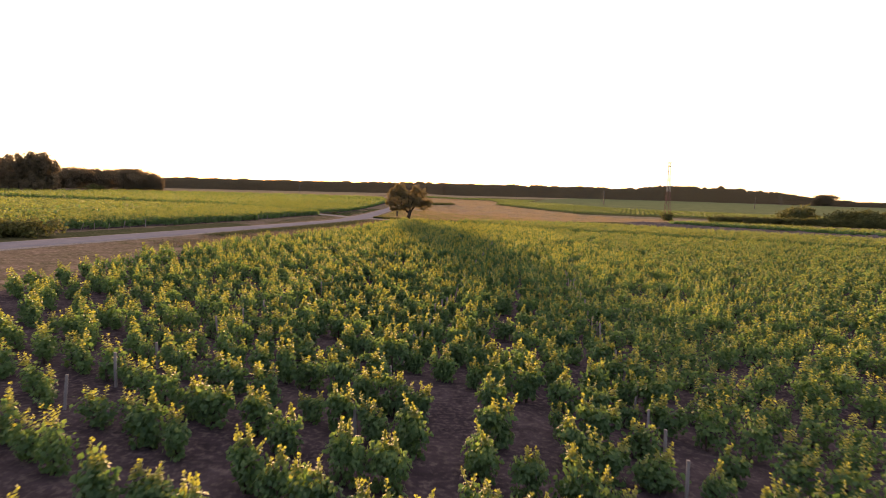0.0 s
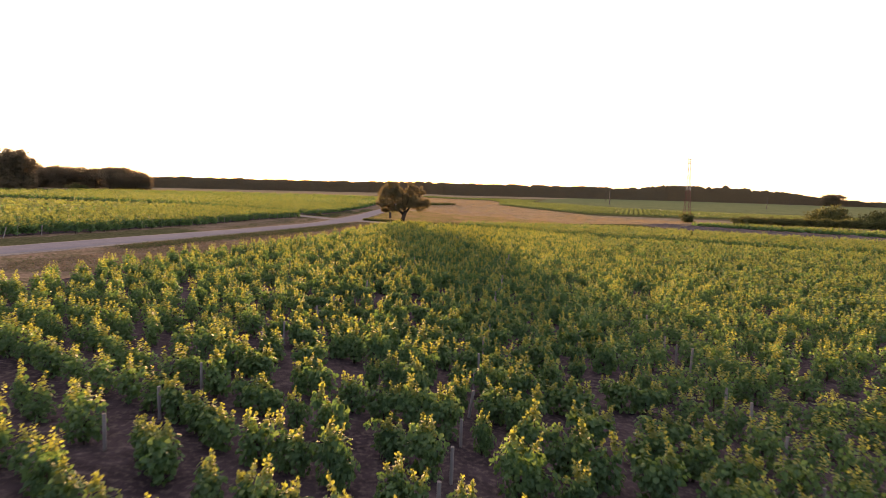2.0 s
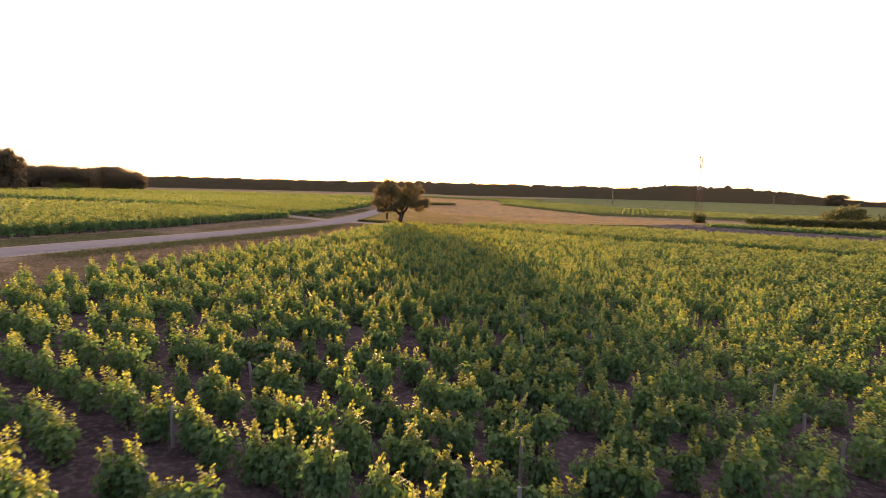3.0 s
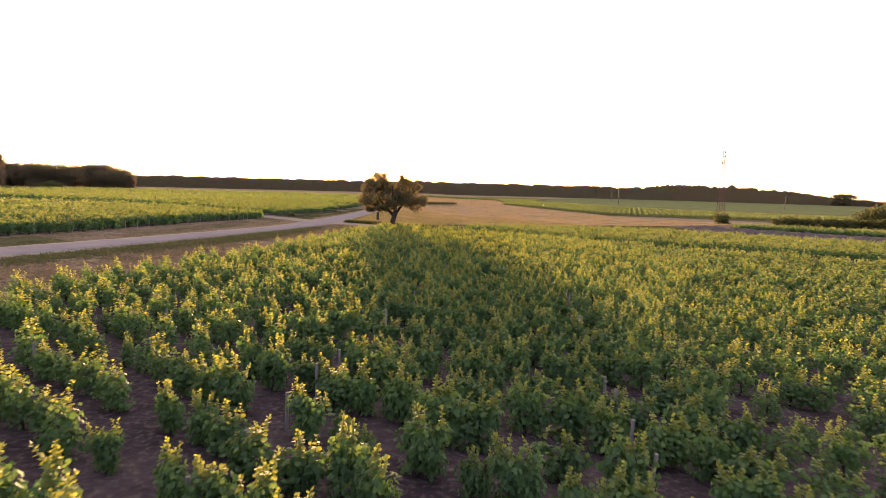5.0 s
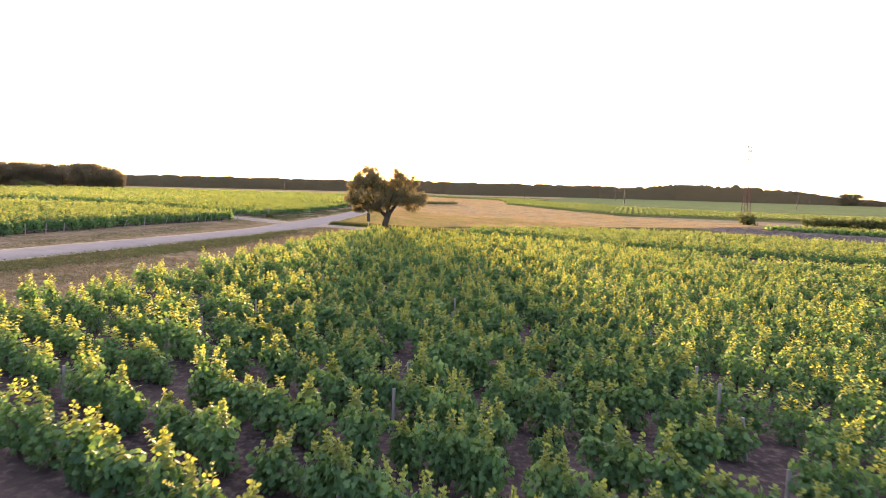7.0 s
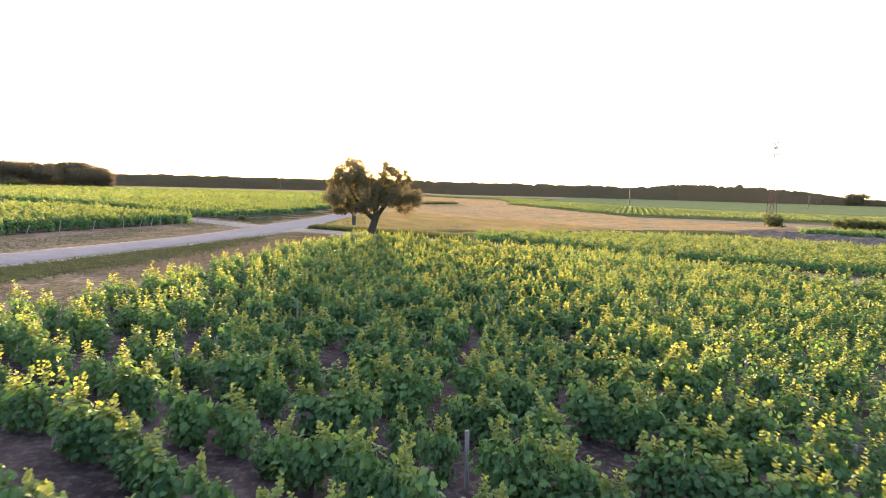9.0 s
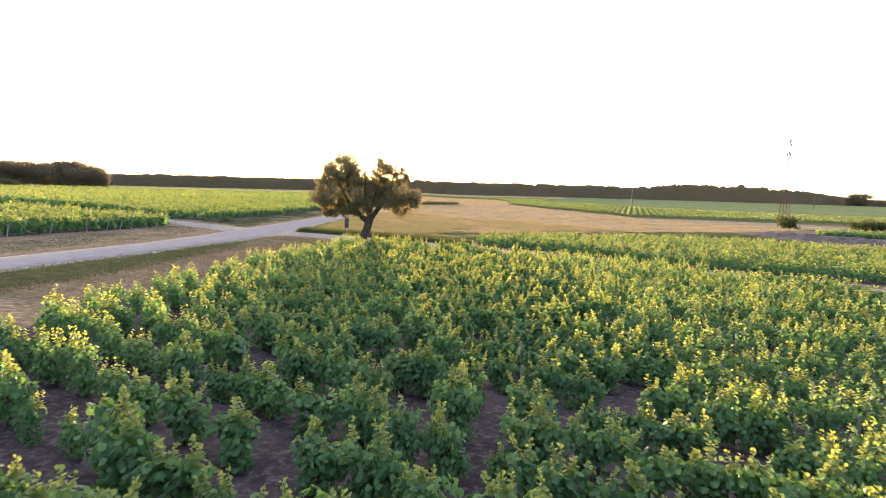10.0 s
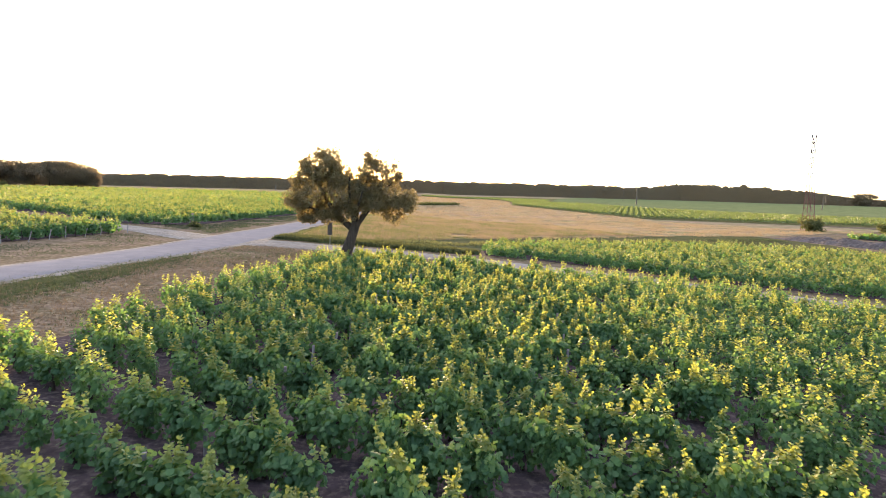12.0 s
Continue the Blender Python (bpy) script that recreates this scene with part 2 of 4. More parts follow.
# one sheet of ground to the horizon
gx = np.concatenate([-np.geomspace(3000, 130, 26), np.arange(-120, 132, 3.0), np.geomspace(140, 3000, 26)])
gy = np.concatenate([-np.geomspace(900, 70, 10), np.arange(-60, 280, 4.0), np.geomspace(290, 4200, 46)])
GX, GY = np.meshgrid(gx, gy)
q = (np.arange(len(gy) - 1)[:, None] * len(gx) + np.arange(len(gx) - 1)).ravel()
ground = new("ground", np_mesh("ground", np.stack([GX, GY, land(GX, GY)], -1).reshape(-1, 3),
             [np.stack([q, q + 1, q + len(gx) + 1, q + len(gx)], 1)], [DRY], smooth=True))
tagged(ground, "dry grassy farmland falling gently towards distant woods", "ground", kind="structure")

MAIN = [(-21.0, 46), (-20.3, 55), (-18.8, 64), (-16.8, 72), (-15.2, 80), (-14.2, 88), (-13.6, 97), (-12.7, 108), (-11.4, 116), (-10.5, 122), (-10.0, 129), (-8.6, 137.3),
        (-3, 136.4), (2, 134.9), (8, 133.5), (13, 132.2), (17.5, 129.3), (21.5, 124.8), (26, 120.6), (60, 94.2), (86, 78.8), (16, -12), (-21.0, -12)]
RIGHT = [(3.2, 149.6), (8.5, 147.4), (14.5, 143.2), (18.2, 139.0), (21.2, 136.2), (28.4, 130.6), (64, 103.0), (122, 64.4), (122, 88), (100, 111), (85, 129), (67, 145), (57, 156),
         (49, 165), (42, 171), (33, 173.5), (16, 169), (4, 159)]
STRIP = [(77, 209), (84, 196), (98, 178), (112, 152), (128, 128), (140, 145), (126, 172), (110, 190), (94, 209), (78, 212)]
LEFT_NEAR = [(-40, 40), (-39, 58), (-35.5, 80), (-32.4, 105), (-31.8, 118), (-31.2, 128), (-29.9, 138), (-29.2, 147.4), (-30.6, 149.2), (-44, 152.8), (-140, 176), (-140, 40)]
LEFT_FAR = [(-35, 158.5), (-31, 160), (-28.5, 164), (-27, 200), (-29, 330), (-40, 420), (-150, 430), (-225, 400), (-225, 345), (-330, 345), (-330, 300), (-100, 200), (-61, 177), (-50, 170), (-42, 164)]

drape("vineyard_soil", MAIN, SOIL, 0.10, 2.2, "bare brown tilled soil between vine rows", 0.06)
drape("vineyard_soil", [(x + 0.7, y + 1.2) for x, y in RIGHT[:8]] + RIGHT[8:], SOIL, 0.03, 3.5, "bare brown soil under a vine plot")
drape("vineyard_soil", STRIP, SOIL, 0.03, 5, "brown soil under a narrow strip of vines")
drape("vineyard_soil", [(x - (1.1 if x > -41 else 0), y) for x, y in LEFT_NEAR], SOIL, 0.03, 4, "brown soil under trellised vines beside the lane")
drape("vineyard_soil", [(x - 1.4, y + 1.2) if x > -101 and y < 210 else (x, y) for x, y in LEFT_FAR], SOIL, 0.03, 9, "brown soil under a wide vineyard")
drape("meadow", [(-17, 157), (-9, 158.5), (2, 170), (9, 182), (20, 191), (33, 197.6), (46, 205.4), (60, 208), (78, 222), (96, 232), (116, 250), (101, 269), (64, 283), (36, 414),
                 (45, 507), (46, 592), (22, 620), (0, 603), (-18, 588), (-18, 226), (-17, 178)], MEADOW, 0.03, 7, "ripe pinkish straw meadow of tall dry grass")
drape("turf", [(-17.5, 152.5), (-9, 152), (-0.5, 150.5), (3.2, 150.2), (4, 160.3), (16, 173.4), (33, 179.4), (43, 178.4), (50, 171.4), (60, 172), (61, 190), (60, 209), (46, 206.5), (33, 199), (20, 192), (10, 184), (3, 173),
               (-9, 160.5), (-17, 159.5), (-17.4, 178), (-18.2, 176)], TURF, 0.035, 2, "green grass margin beside the farm track", ragged=0.9)
drape("turf", [(-34.4, 48), (-32.4, 60), (-30.4, 78), (-28.2, 93), (-33.3, 95), (-35.2, 80), (-38.6, 58), (-39.6, 46)],
      TURF, 0.015, 1.2, "green grass bank between lane and vineyard", ragged=0.9)
drape("turf", [(-27.0, 70), (-25.6, 70), (-22.9, 86), (-21.0, 95), (-19.2, 104), (-18.0, 110.5), (-17.6, 116), (-17.6, 126), (-18.0, 133), (-18.5, 135), (-19.0, 130), (-19.8, 123), (-21.1, 113), (-22.1, 106), (-23.8, 95)],
      TURF, 0.025, 0.8, "strip of green grass between lane and dry verge", ragged=0.7)
drape("crop_field", [(36, 416), (64, 285), (101, 271), (180, 256), (300, 240), (300, 290), (168, 326), (127, 361), (103, 399), (90, 470), (60, 520)],
      CROPSOIL, 0.04, 14, "crop field planted in straight green rows")
drape("far_field", [(78, 540), (90, 474), (103, 403), (127, 365), (168, 330), (300, 294), (600, 240), (900, 500), (900, 800), (640, 980), (500, 1350), (280, 1330), (150, 900)], FIELD, 0.06, 40, "flat dull green field before the woods")
drape("far_field", [(-420, 740), (-300, 540), (-226, 406), (-150, 436), (-42, 426), (-48, 690), (-120, 950), (-250, 840)], MEADOW, 0.05, 25, "pale stubble field beyond the wide vineyard")
drape("far_field", [(-60, 690), (-12, 690), (58, 908), (150, 908), (300, 1335), (170, 1325), (0, 1245), (-120, 995)], MEADOW, 0.05, 30, "pale stubble field below the far woods")
drape("far_field", [(38, 420), (61, 521), (78, 541), (150, 900), (60, 900), (-11, 690), (-19, 690), (-18, 589), (0, 604), (22, 621), (47, 593), (46, 507)], CROPSOIL, 0.05, 25, "dull green field beyond the ripe meadow")

LANE = [(-45, -60), (-37, 20), (-34, 46), (-32.2, 57), (-30.7, 66), (-29.0, 78), (-27.3, 88), (-26.0, 95), (-24.3, 106), (-23.3, 113), (-22.5, 118), (-21.9, 123), (-21.1, 130),
        (-20.5, 137), (-20.3, 146), (-20.3, 156), (-20.5, 180), (-21, 230), (-22, 330), (-40, 480)]


def lane_rows(extra, until):
    """The lane's middle line with its half width, which opens out where the side lane and the track meet it."""
    return [(x, y, 1.72 + extra + 0.75 * math.exp(-((y - 150) / 13) ** 2)) for x, y in LANE if y <= until]


ribbon("track", lane_rows(0.55, 235), GRAVEL, 0.035, "pale gravel shoulder of the lane", "track", 0.01)
ribbon("road", lane_rows(0.0, 500), TARMAC, 0.06, "narrow worn grey tarmac lane")
ribbon("road", [(-20.6, 147.5, 2.9), (-26, 151, 2.6), (-31, 154.0, 2.2), (-40, 157.4, 2.0), (-70, 166.5, 2.0), (-150, 188, 2.0), (-320, 236, 2.0)], GRAVEL, 0.052,
       "pale dusty side lane between two vineyards", camber=0.015)
ribbon("track", [(-21.5, 147.6, 3.4), (-15, 148.4, 3.0), (-9, 147.6, 2.5), (-3, 146.8, 2.2), (3, 144.8, 2.0), (8.6, 141.8, 1.9), (13, 138.8, 1.9), (17.5, 135.2, 1.8), (21.5, 131.6, 1.8), (26, 127.4, 1.8),
                 (62, 99.2, 1.8), (118, 60.6, 1.8)], GRAVEL, 0.05, "pale gravel farm track past the vineyard", "track", 0.01)


# ---------------------------------------------------------------- builders
def part(name, me, parent, label=""):
    ob = new(name, me)
    ob.parent = parent
    return tagged(ob, label) if label else ob


def unit(v):
    return v / np.maximum(np.linalg.norm(v, axis=-1, keepdims=True), 1e-9)


LOBED = np.array([(0, 0, 0), (-0.52, 0.10, -0.08), (-0.46, 0.72, -0.10), (0, 1.0, 0.02), (0.46, 0.72, -0.10), (0.52, 0.10, -0.08)])
KITE = np.array([(0, 0, 0), (-0.5, 0.45, -0.08), (0, 1.0, 0.0), (0.5, 0.45, -0.08)])


PALM = np.array([(0, 0, 0), (-0.40, -0.10, -0.06), (-0.54, 0.28, -0.14), (-0.30, 0.40, -0.05), (-0.38, 0.80, -0.14), (0, 1.04, 0.0),
                 (0.38, 0.80, -0.14), (0.30, 0.40, -0.05), (0.54, 0.28, -0.14), (0.40, -0.10, -0.06)])


def leaves(at, axis, normal, size, shape):
    """Leaf blades, one for each place, pointing along axis. shape 3: five-lobed and folded, 2: lobed and folded, 0: plain."""
    axis = unit(axis)
    side = unit(np.cross(normal, axis))
    up = np.cross(axis, side)
    tpl = {0: KITE, 2: LOBED, 3: PALM}[shape]
    v = at[:, None] + size[:, None, None] * (tpl[None, :, 0, None] * side[:, None] + tpl[None, :, 1, None] * axis[:, None] + tpl[None, :, 2, None] * up[:, None])
    k = len(tpl)
    base = np.arange(len(at))[:, None] * k
    if shape == 3:
        f = np.concatenate([base + [0, 5, 4, 3, 2, 1], base + [0, 9, 8, 7, 6, 5]], 1).reshape(-1, 6)
    elif shape == 2:
        f = np.concatenate([base + [0, 3, 2, 1], base + [0, 5, 4, 3]], 1).reshape(-1, 4)
    else:
        f = base + [0, 3, 2, 1]
    return v.reshape(-1, 3), f


def tube(path, radii, sides=6):
    """A bent tapered stem as quads."""
    path, V = np.asarray(path, float), []
    d = unit(np.gradient(path, axis=0))
    for p, t, r in zip(path, d, radii):
        s = unit(np.cross(t, (0.31, 0.95, 0.05)))
        b = np.cross(t, s)
        an = np.linspace(0, 2 * np.pi, sides, endpoint=False)[:, None]
        V.append(p + r * (np.cos(an) * s + np.sin(an) * b))
    V = np.concatenate(V)
    i, j = np.meshgrid(np.arange(len(path) - 1), np.arange(sides), indexing="ij")
    a, b = (i * sides + j).ravel(), (i * sides + (j + 1) % sides).ravel()
    F = np.stack([a, b, b + sides, a + sides], 1)
    return V, F


def merge(bits):
    """Joins (verts, faces) pairs; shorter faces are padded with -1."""
    wide = max(f.shape[1] for _, f in bits)
    V, F, o = [], [], 0
    for v, f in bits:
        V.append(v)
        F.append(np.pad(np.where(f >= 0, f + o, -1), ((0, 0), (0, wide - f.shape[1])), constant_values=-1))
        o += len(v)
    return np.concatenate(V), np.concatenate(F)


def sphere_ways(rng, n):
    return unit(rng.normal(size=(n, 3)))


# ---------------------------------------------------------------- grapevines
ROW_WAY = np.array([0.842, -0.54])
ROW_GAP, VINE_GAP, SKEW = 1.75, 1.0, -0.82      # metres between rows and between vines; each row starts farther back along itself
ROW_ANGLE = math.atan2(-0.54, 0.842)


def vine_bits(rng, n_leaf, n_shoot, size, shape, skirt=0):
    """One vine, its row along x: (canopy, [crest, shoots...], trunk) as (verts, faces). Leaves hang in curtains round a low body with upright tufts."""
    body = [(rng.uniform(-0.10, 0.10), 0.0, 0.64, 0.36, 0.28, 0.30)]
    body += [(x, rng.uniform(-0.10, 0.10), rng.uniform(0.44, 0.82), rng.uniform(0.19, 0.26), 0.21, rng.uniform(0.19, 0.26)) for x in np.linspace(-0.32, 0.32, 4) + rng.uniform(-0.08, 0.08, 4)]
    body += [(x, rng.uniform(-0.08, 0.08), rng.uniform(0.28, 0.40), 0.23, 0.20, 0.20) for x in np.linspace(-0.09, 0.09, skirt) * skirt]      # leaves down to the ground
    plumes = [(x, rng.uniform(-0.13, 0.13), rng.uniform(0.80, 0.99), rng.uniform(0.15, 0.23), rng.uniform(0.15, 0.20), rng.uniform(0.15, 0.24))
              for x in np.linspace(-0.28, 0.28, 3) + rng.uniform(-0.12, 0.12, 3)]      # upright tufts of cane over the body
    lumps = np.array(body + plumes)
    c, r = lumps[:, :3], lumps[:, 3:]
    share = r[:, 0] * r[:, 2]
    pick = rng.choice(len(r), n_leaf, p=share / share.sum())
    way = sphere_ways(rng, n_leaf)
    core = np.arange(n_leaf) % 5 == 0            # larger leaves inside, so that the clump is dense
    at = c[pick] + way * r[pick] * np.where(core, 0.42, rng.uniform(0.84, 1.08, n_leaf))[:, None]
    at[:, 2] = np.maximum(at[:, 2], 0.16 + size * 0.8)
    axis = way * 0.5 + rng.normal(size=(n_leaf, 3)) * 0.42 + (0, 0, -0.75)
    nrm = way * (1.2, 1.2, 0.8) + (0, 0, 0.2) + rng.normal(size=(n_leaf, 3)) * 0.5
    span = size * np.where(core, 1.5, 1.0) * rng.uniform(0.7, 1.25, n_leaf)
    # highest leaves go to the lighter crest, coloured as sunlit young growth
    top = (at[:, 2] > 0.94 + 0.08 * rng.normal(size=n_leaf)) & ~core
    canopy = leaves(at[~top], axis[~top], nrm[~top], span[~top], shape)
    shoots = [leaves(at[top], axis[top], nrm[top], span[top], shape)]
    for _ in range(n_shoot):
        A, X, N, S = [], [], [], []
        b = plumes[rng.integers(0, 3)]
        p = np.array(b[:3]) + np.array([rng.uniform(-0.08, 0.08), rng.uniform(-0.08, 0.08), b[5] * 0.7])
        lean = unit(np.array([rng.normal() * 0.3, rng.normal() * 0.22, 1.0]))
        ln = rng.uniform(0.15, 0.40)
        k = int(ln / size * rng.uniform(2.6, 3.2)) + 4
        for i in range(k):
            q = i / k
            an = i * 2.4 + rng.uniform(0, 1)
            out = np.array([math.cos(an), math.sin(an), 0.25])
            A.append(p + lean * ln * q)
            X.append(out * 0.7 + (0, 0, 0.9 * q - 0.6))
            N.append(out + np.array([0, 0, 0.45]) + rng.normal(size=3) * 0.35)
            S.append(size * (1.08 - 0.55 * q) * rng.uniform(0.75, 1.1))
        tip = leaves(np.array(A), np.array(X), np.array(N), np.array(S), shape)
        if shape >= 2:                            # the leaves grow from their stem
            stem = tube(A, np.linspace(0.008, 0.004, k), 3)
            v, f = merge([stem, tip])
            w = 10 if shape == 3 else 6
            f = np.where((f >= 3 * k) & ((f - 3 * k) % w == 0), (f - 3 * k) // w * 3, f)
            keep, back = np.unique(f, return_inverse=True)
            tip = (v[keep], back.reshape(f.shape))
        shoots.append(tip)
    h = rng.uniform(0.5, 0.62)
    bend = rng.normal(size=2) * 0.06
    trunk = tube([(0, 0, -0.06), (bend[0], bend[1], h * 0.5), (bend[0] * 0.3, bend[1], h), (bend[0] + 0.2, bend[1], h + 0.12)],
                 [0.045, 0.035, 0.032, 0.012], 5 if shape >= 2 else 4)
    return canopy, shoots, trunk


def vigour(x, y):
    """The vines are smaller at the near end of the field and grow fuller along it."""
    return 0.96 + 0.09 * np.clip((np.asarray(y) - 8) / 50, 0, 1) + 0.10 * np.clip((np.asarray(y) - 66) / 25, 0, 1)


def scatter_vines(name, places, protos, angle, label, seed, low=0.86, high=1.16, bark=True, tips=YOUNG_LIT, green=LEAF, upper=LIT_TOPLEAF):
    """Joins copies of the vine patterns at the places into one mesh."""
    rng = np.random.default_rng(seed)
    V, F, M, o = [], [], [], 0
    z = land(places[:, 0], places[:, 1])
    which = rng.integers(0, len(protos), len(places))
    for k, bits in enumerate(protos):
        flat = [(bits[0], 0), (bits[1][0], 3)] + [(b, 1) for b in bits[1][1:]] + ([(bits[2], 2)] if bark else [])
        v, f = merge([b for b, _ in flat])
        m = np.concatenate([np.full(len(b[1]), i) for b, i in flat])
        sel = np.where(which == k)[0]
        if not len(sel):
            continue
        an = angle + rng.normal(size=len(sel)) * 0.22 + np.pi * rng.integers(0, 2, len(sel))
        vig = vigour(places[sel, 0], places[sel, 1])
        weak = np.where(rng.random(len(sel)) < 0.13, rng.uniform(0.58, 0.82, len(sel)), 1.0)      # now and then a stunted vine
        sc, hs = (0.5 + 0.5 * rng.uniform(low, high, len(sel))) * vig * 0.98 * weak, rng.uniform(low, high, len(sel)) * (0.4 + 0.6 * vig) * (0.35 + 0.65 * weak) * 0.94
        ca, sa = np.cos(an) * sc, np.sin(an) * sc
        w = np.empty((len(sel), len(v), 3), np.float32)
        w[..., 0] = ca[:, None] * v[:, 0] - sa[:, None] * v[:, 1] + places[sel, 0, None]
        w[..., 1] = sa[:, None] * v[:, 0] + ca[:, None] * v[:, 1] + places[sel, 1, None]
        w[..., 2] = hs[:, None] * v[:, 2] + z[sel, None]
        V.append(w.reshape(-1, 3))
        F.append(np.where(f[None] >= 0, f[None] + (np.arange(len(sel)) * len(v))[:, None, None] + o, -1).reshape(-1, f.shape[1]))
        M.append(np.tile(m, len(sel)))
        o += w.size // 3
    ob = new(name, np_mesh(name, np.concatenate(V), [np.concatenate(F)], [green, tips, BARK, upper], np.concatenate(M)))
    return tagged(ob, label, "grapevines", kind="stuff")


def lattice(way, gap, along, skew, poly, seed, missing=0.06, jitter=0.10, posts=12, origin=None):
    """Planting places of a vineyard inside an outline, and now and then a post; one post stands at the origin."""
    rng = np.random.default_rng(seed)
    way = np.asarray(way) / np.hypot(*way)
    nor = np.array([-way[1], way[0]])
    xs, ys = np.array([p[0] for p in poly]), np.array([p[1] for p in poly])
    reach = math.hypot(np.ptp(xs), np.ptp(ys))
    mid = np.array([xs.mean(), ys.mean()] if origin is None else origin)
    j, k = np.meshgrid(np.arange(-int(reach / gap), int(reach / gap) + 1), np.arange(-int(reach / along), int(reach / along) + 1), indexing="ij")
    off = (j * skew) % (along * posts)
    p = mid + j[..., None] * gap * nor + (k * along + off)[..., None] * way
    p, k = p.reshape(-1, 2), k.ravel()
    keep = inside(p[:, 0], p[:, 1], poly)
    p, k = p[keep], k[keep]
    stake = p[k % posts == 0]
    p = p + 0.5 * along * way
    q = p + rng.normal(size=p.shape) * jitter * np.array([0.6, 0.6])
    q = q[(rng.random(len(q)) > missing)]
    return q, stake


rng = np.random.default_rng(11)
SINGLE = [vine_bits(rng, 490, 7, 0.092, 3, 2) for _ in range(8)]
FINE = [vine_bits(rng, 420, 7, 0.096, 2, 2) for _ in range(14)]
MID = [vine_bits(rng, 340, 6, 0.100, 0, 2) for _ in range(14)]
COARSE = [vine_bits(rng, 150, 5, 0.148, 0) for _ in range(12)]
TRELLIS = [vine_bits(rng, 210, 3, 0.145, 0, 4) for _ in range(12)]
LIGHT = [vine_bits(rng, 100, 4, 0.165, 0, 4) for _ in range(12)]
FAR = [vine_bits(rng, 20, 1, 0.38, 0, 4) for _ in range(10)]

main_at, main_stakes = lattice(ROW_WAY, ROW_GAP, VINE_GAP, SKEW, MAIN, 3, 0.06, 0.20, 8, (1.75, 97.0))
gap = np.random.default_rng(9).random(len(main_at))
main_at = main_at[gap > 0.07 - 0.05 * np.clip((main_at[:, 1] - 40) / 40, 0, 1)]       # more gaps at the near end
seen = (main_at[:, 1] > 4) & (np.abs(main_at[:, 0]) < 0.80 * main_at[:, 1] + 6)
margin_at, main_at = main_at[~seen], main_at[seen]
side = np.abs(main_at[:, 0])
single = (side < 2.1) & (main_at[:, 1] > 6)

# the vines under the flight, each one a thing with its parts
vine_kinds = []
for bits in SINGLE:
    root = new("grapevine")
    root.rotation_mode = "XYZ"
    tagged(root, "leafy green grapevine with yellow shoot tips on a short trunk", "grapevine", "grapevines in the vineyard rows")
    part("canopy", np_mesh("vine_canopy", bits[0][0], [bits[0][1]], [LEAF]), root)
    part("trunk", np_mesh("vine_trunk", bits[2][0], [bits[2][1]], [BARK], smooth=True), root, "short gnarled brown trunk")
    part("young_lit_leaves", np_mesh("vine_top", bits[1][0][0], [bits[1][0][1]], [LIT_TOPLEAF]), root, "young leaves on top, coloured paler as if sunlit")
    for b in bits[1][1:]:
        part("shoot", np_mesh("vine_shoot", b[0], [b[1]], [YOUNG_LIT]), root, "upright yellow-green shoot tip")
    vine_kinds.append(root)
rng = np.random.default_rng(5)
for i, (x, y) in enumerate(main_at[single]):
    m = pose(x, y, zland(x, y), 0, 0, math.degrees(ROW_ANGLE) + rng.normal() * 12 + 180 * rng.integers(0, 2))
    if i < len(vine_kinds):
        vine_kinds[i].matrix_basis = m
    else:
        ob = copy_thing(vine_kinds[rng.integers(0, 8)], m)
        g = float(vigour(x, y)) * (rng.uniform(0.58, 0.82) if rng.random() < 0.13 else 1.0)
        ob.scale = (rng.uniform(0.94, 1.15) * g, rng.uniform(0.92, 1.10) * g, rng.uniform(0.86, 1.13) * (0.4 + 0.6 * g))
scatter_vines("vine_rows", main_at[~single & (side < 6.5)], FINE, ROW_ANGLE, "rows of green grapevines with sunlit yellow tips", 21)
scatter_vines("vine_rows", main_at[(side >= 6.5) & (side < 20)], MID, ROW_ANGLE, "rows of green grapevines beside the flight line", 22)
scatter_vines("vine_rows", main_at[side >= 20], COARSE, ROW_ANGLE, "rows of green grapevines farther across the field", 23, bark=False, tips=FAR_LITLEAF)
scatter_vines("vine_rows", margin_at, FAR, ROW_ANGLE, "rows of green grapevines at the edge of the field", 30, bark=False, upper=LEAF)

right_at, _ = lattice((0.8, -0.6), 1.6, 1.05, -0.4, RIGHT, 4, 0.04)
scatter_vines("vine_rows", right_at, LIGHT, math.atan2(-0.6, 0.8), "dense plot of green grapevines beyond the track", 24, bark=False, tips=FAR_LITLEAF, upper=FAR_LITLEAF)
strip_at, _ = lattice((0.8, -0.6), 1.8, 1.1, 0, STRIP, 6)
scatter_vines("vine_rows", strip_at, FAR, -0.64, "narrow strip of grapevines before a hedge", 25, bark=False, tips=FAR_LITLEAF, upper=FAR_LITLEAF)

cross_at, _ = lattice((0.37, 0.93), 1.8, 1.2, 0, [(-13, 332), (-9, 332), (9, 378), (5, 378)], 14, 0.04)
scatter_vines("vine_rows", cross_at, FAR, 1.19, "short dark rows of grapevines across the meadow", 31, bark=False, tips=HEDGELEAF, green=HEDGELEAF, upper=HEDGELEAF)

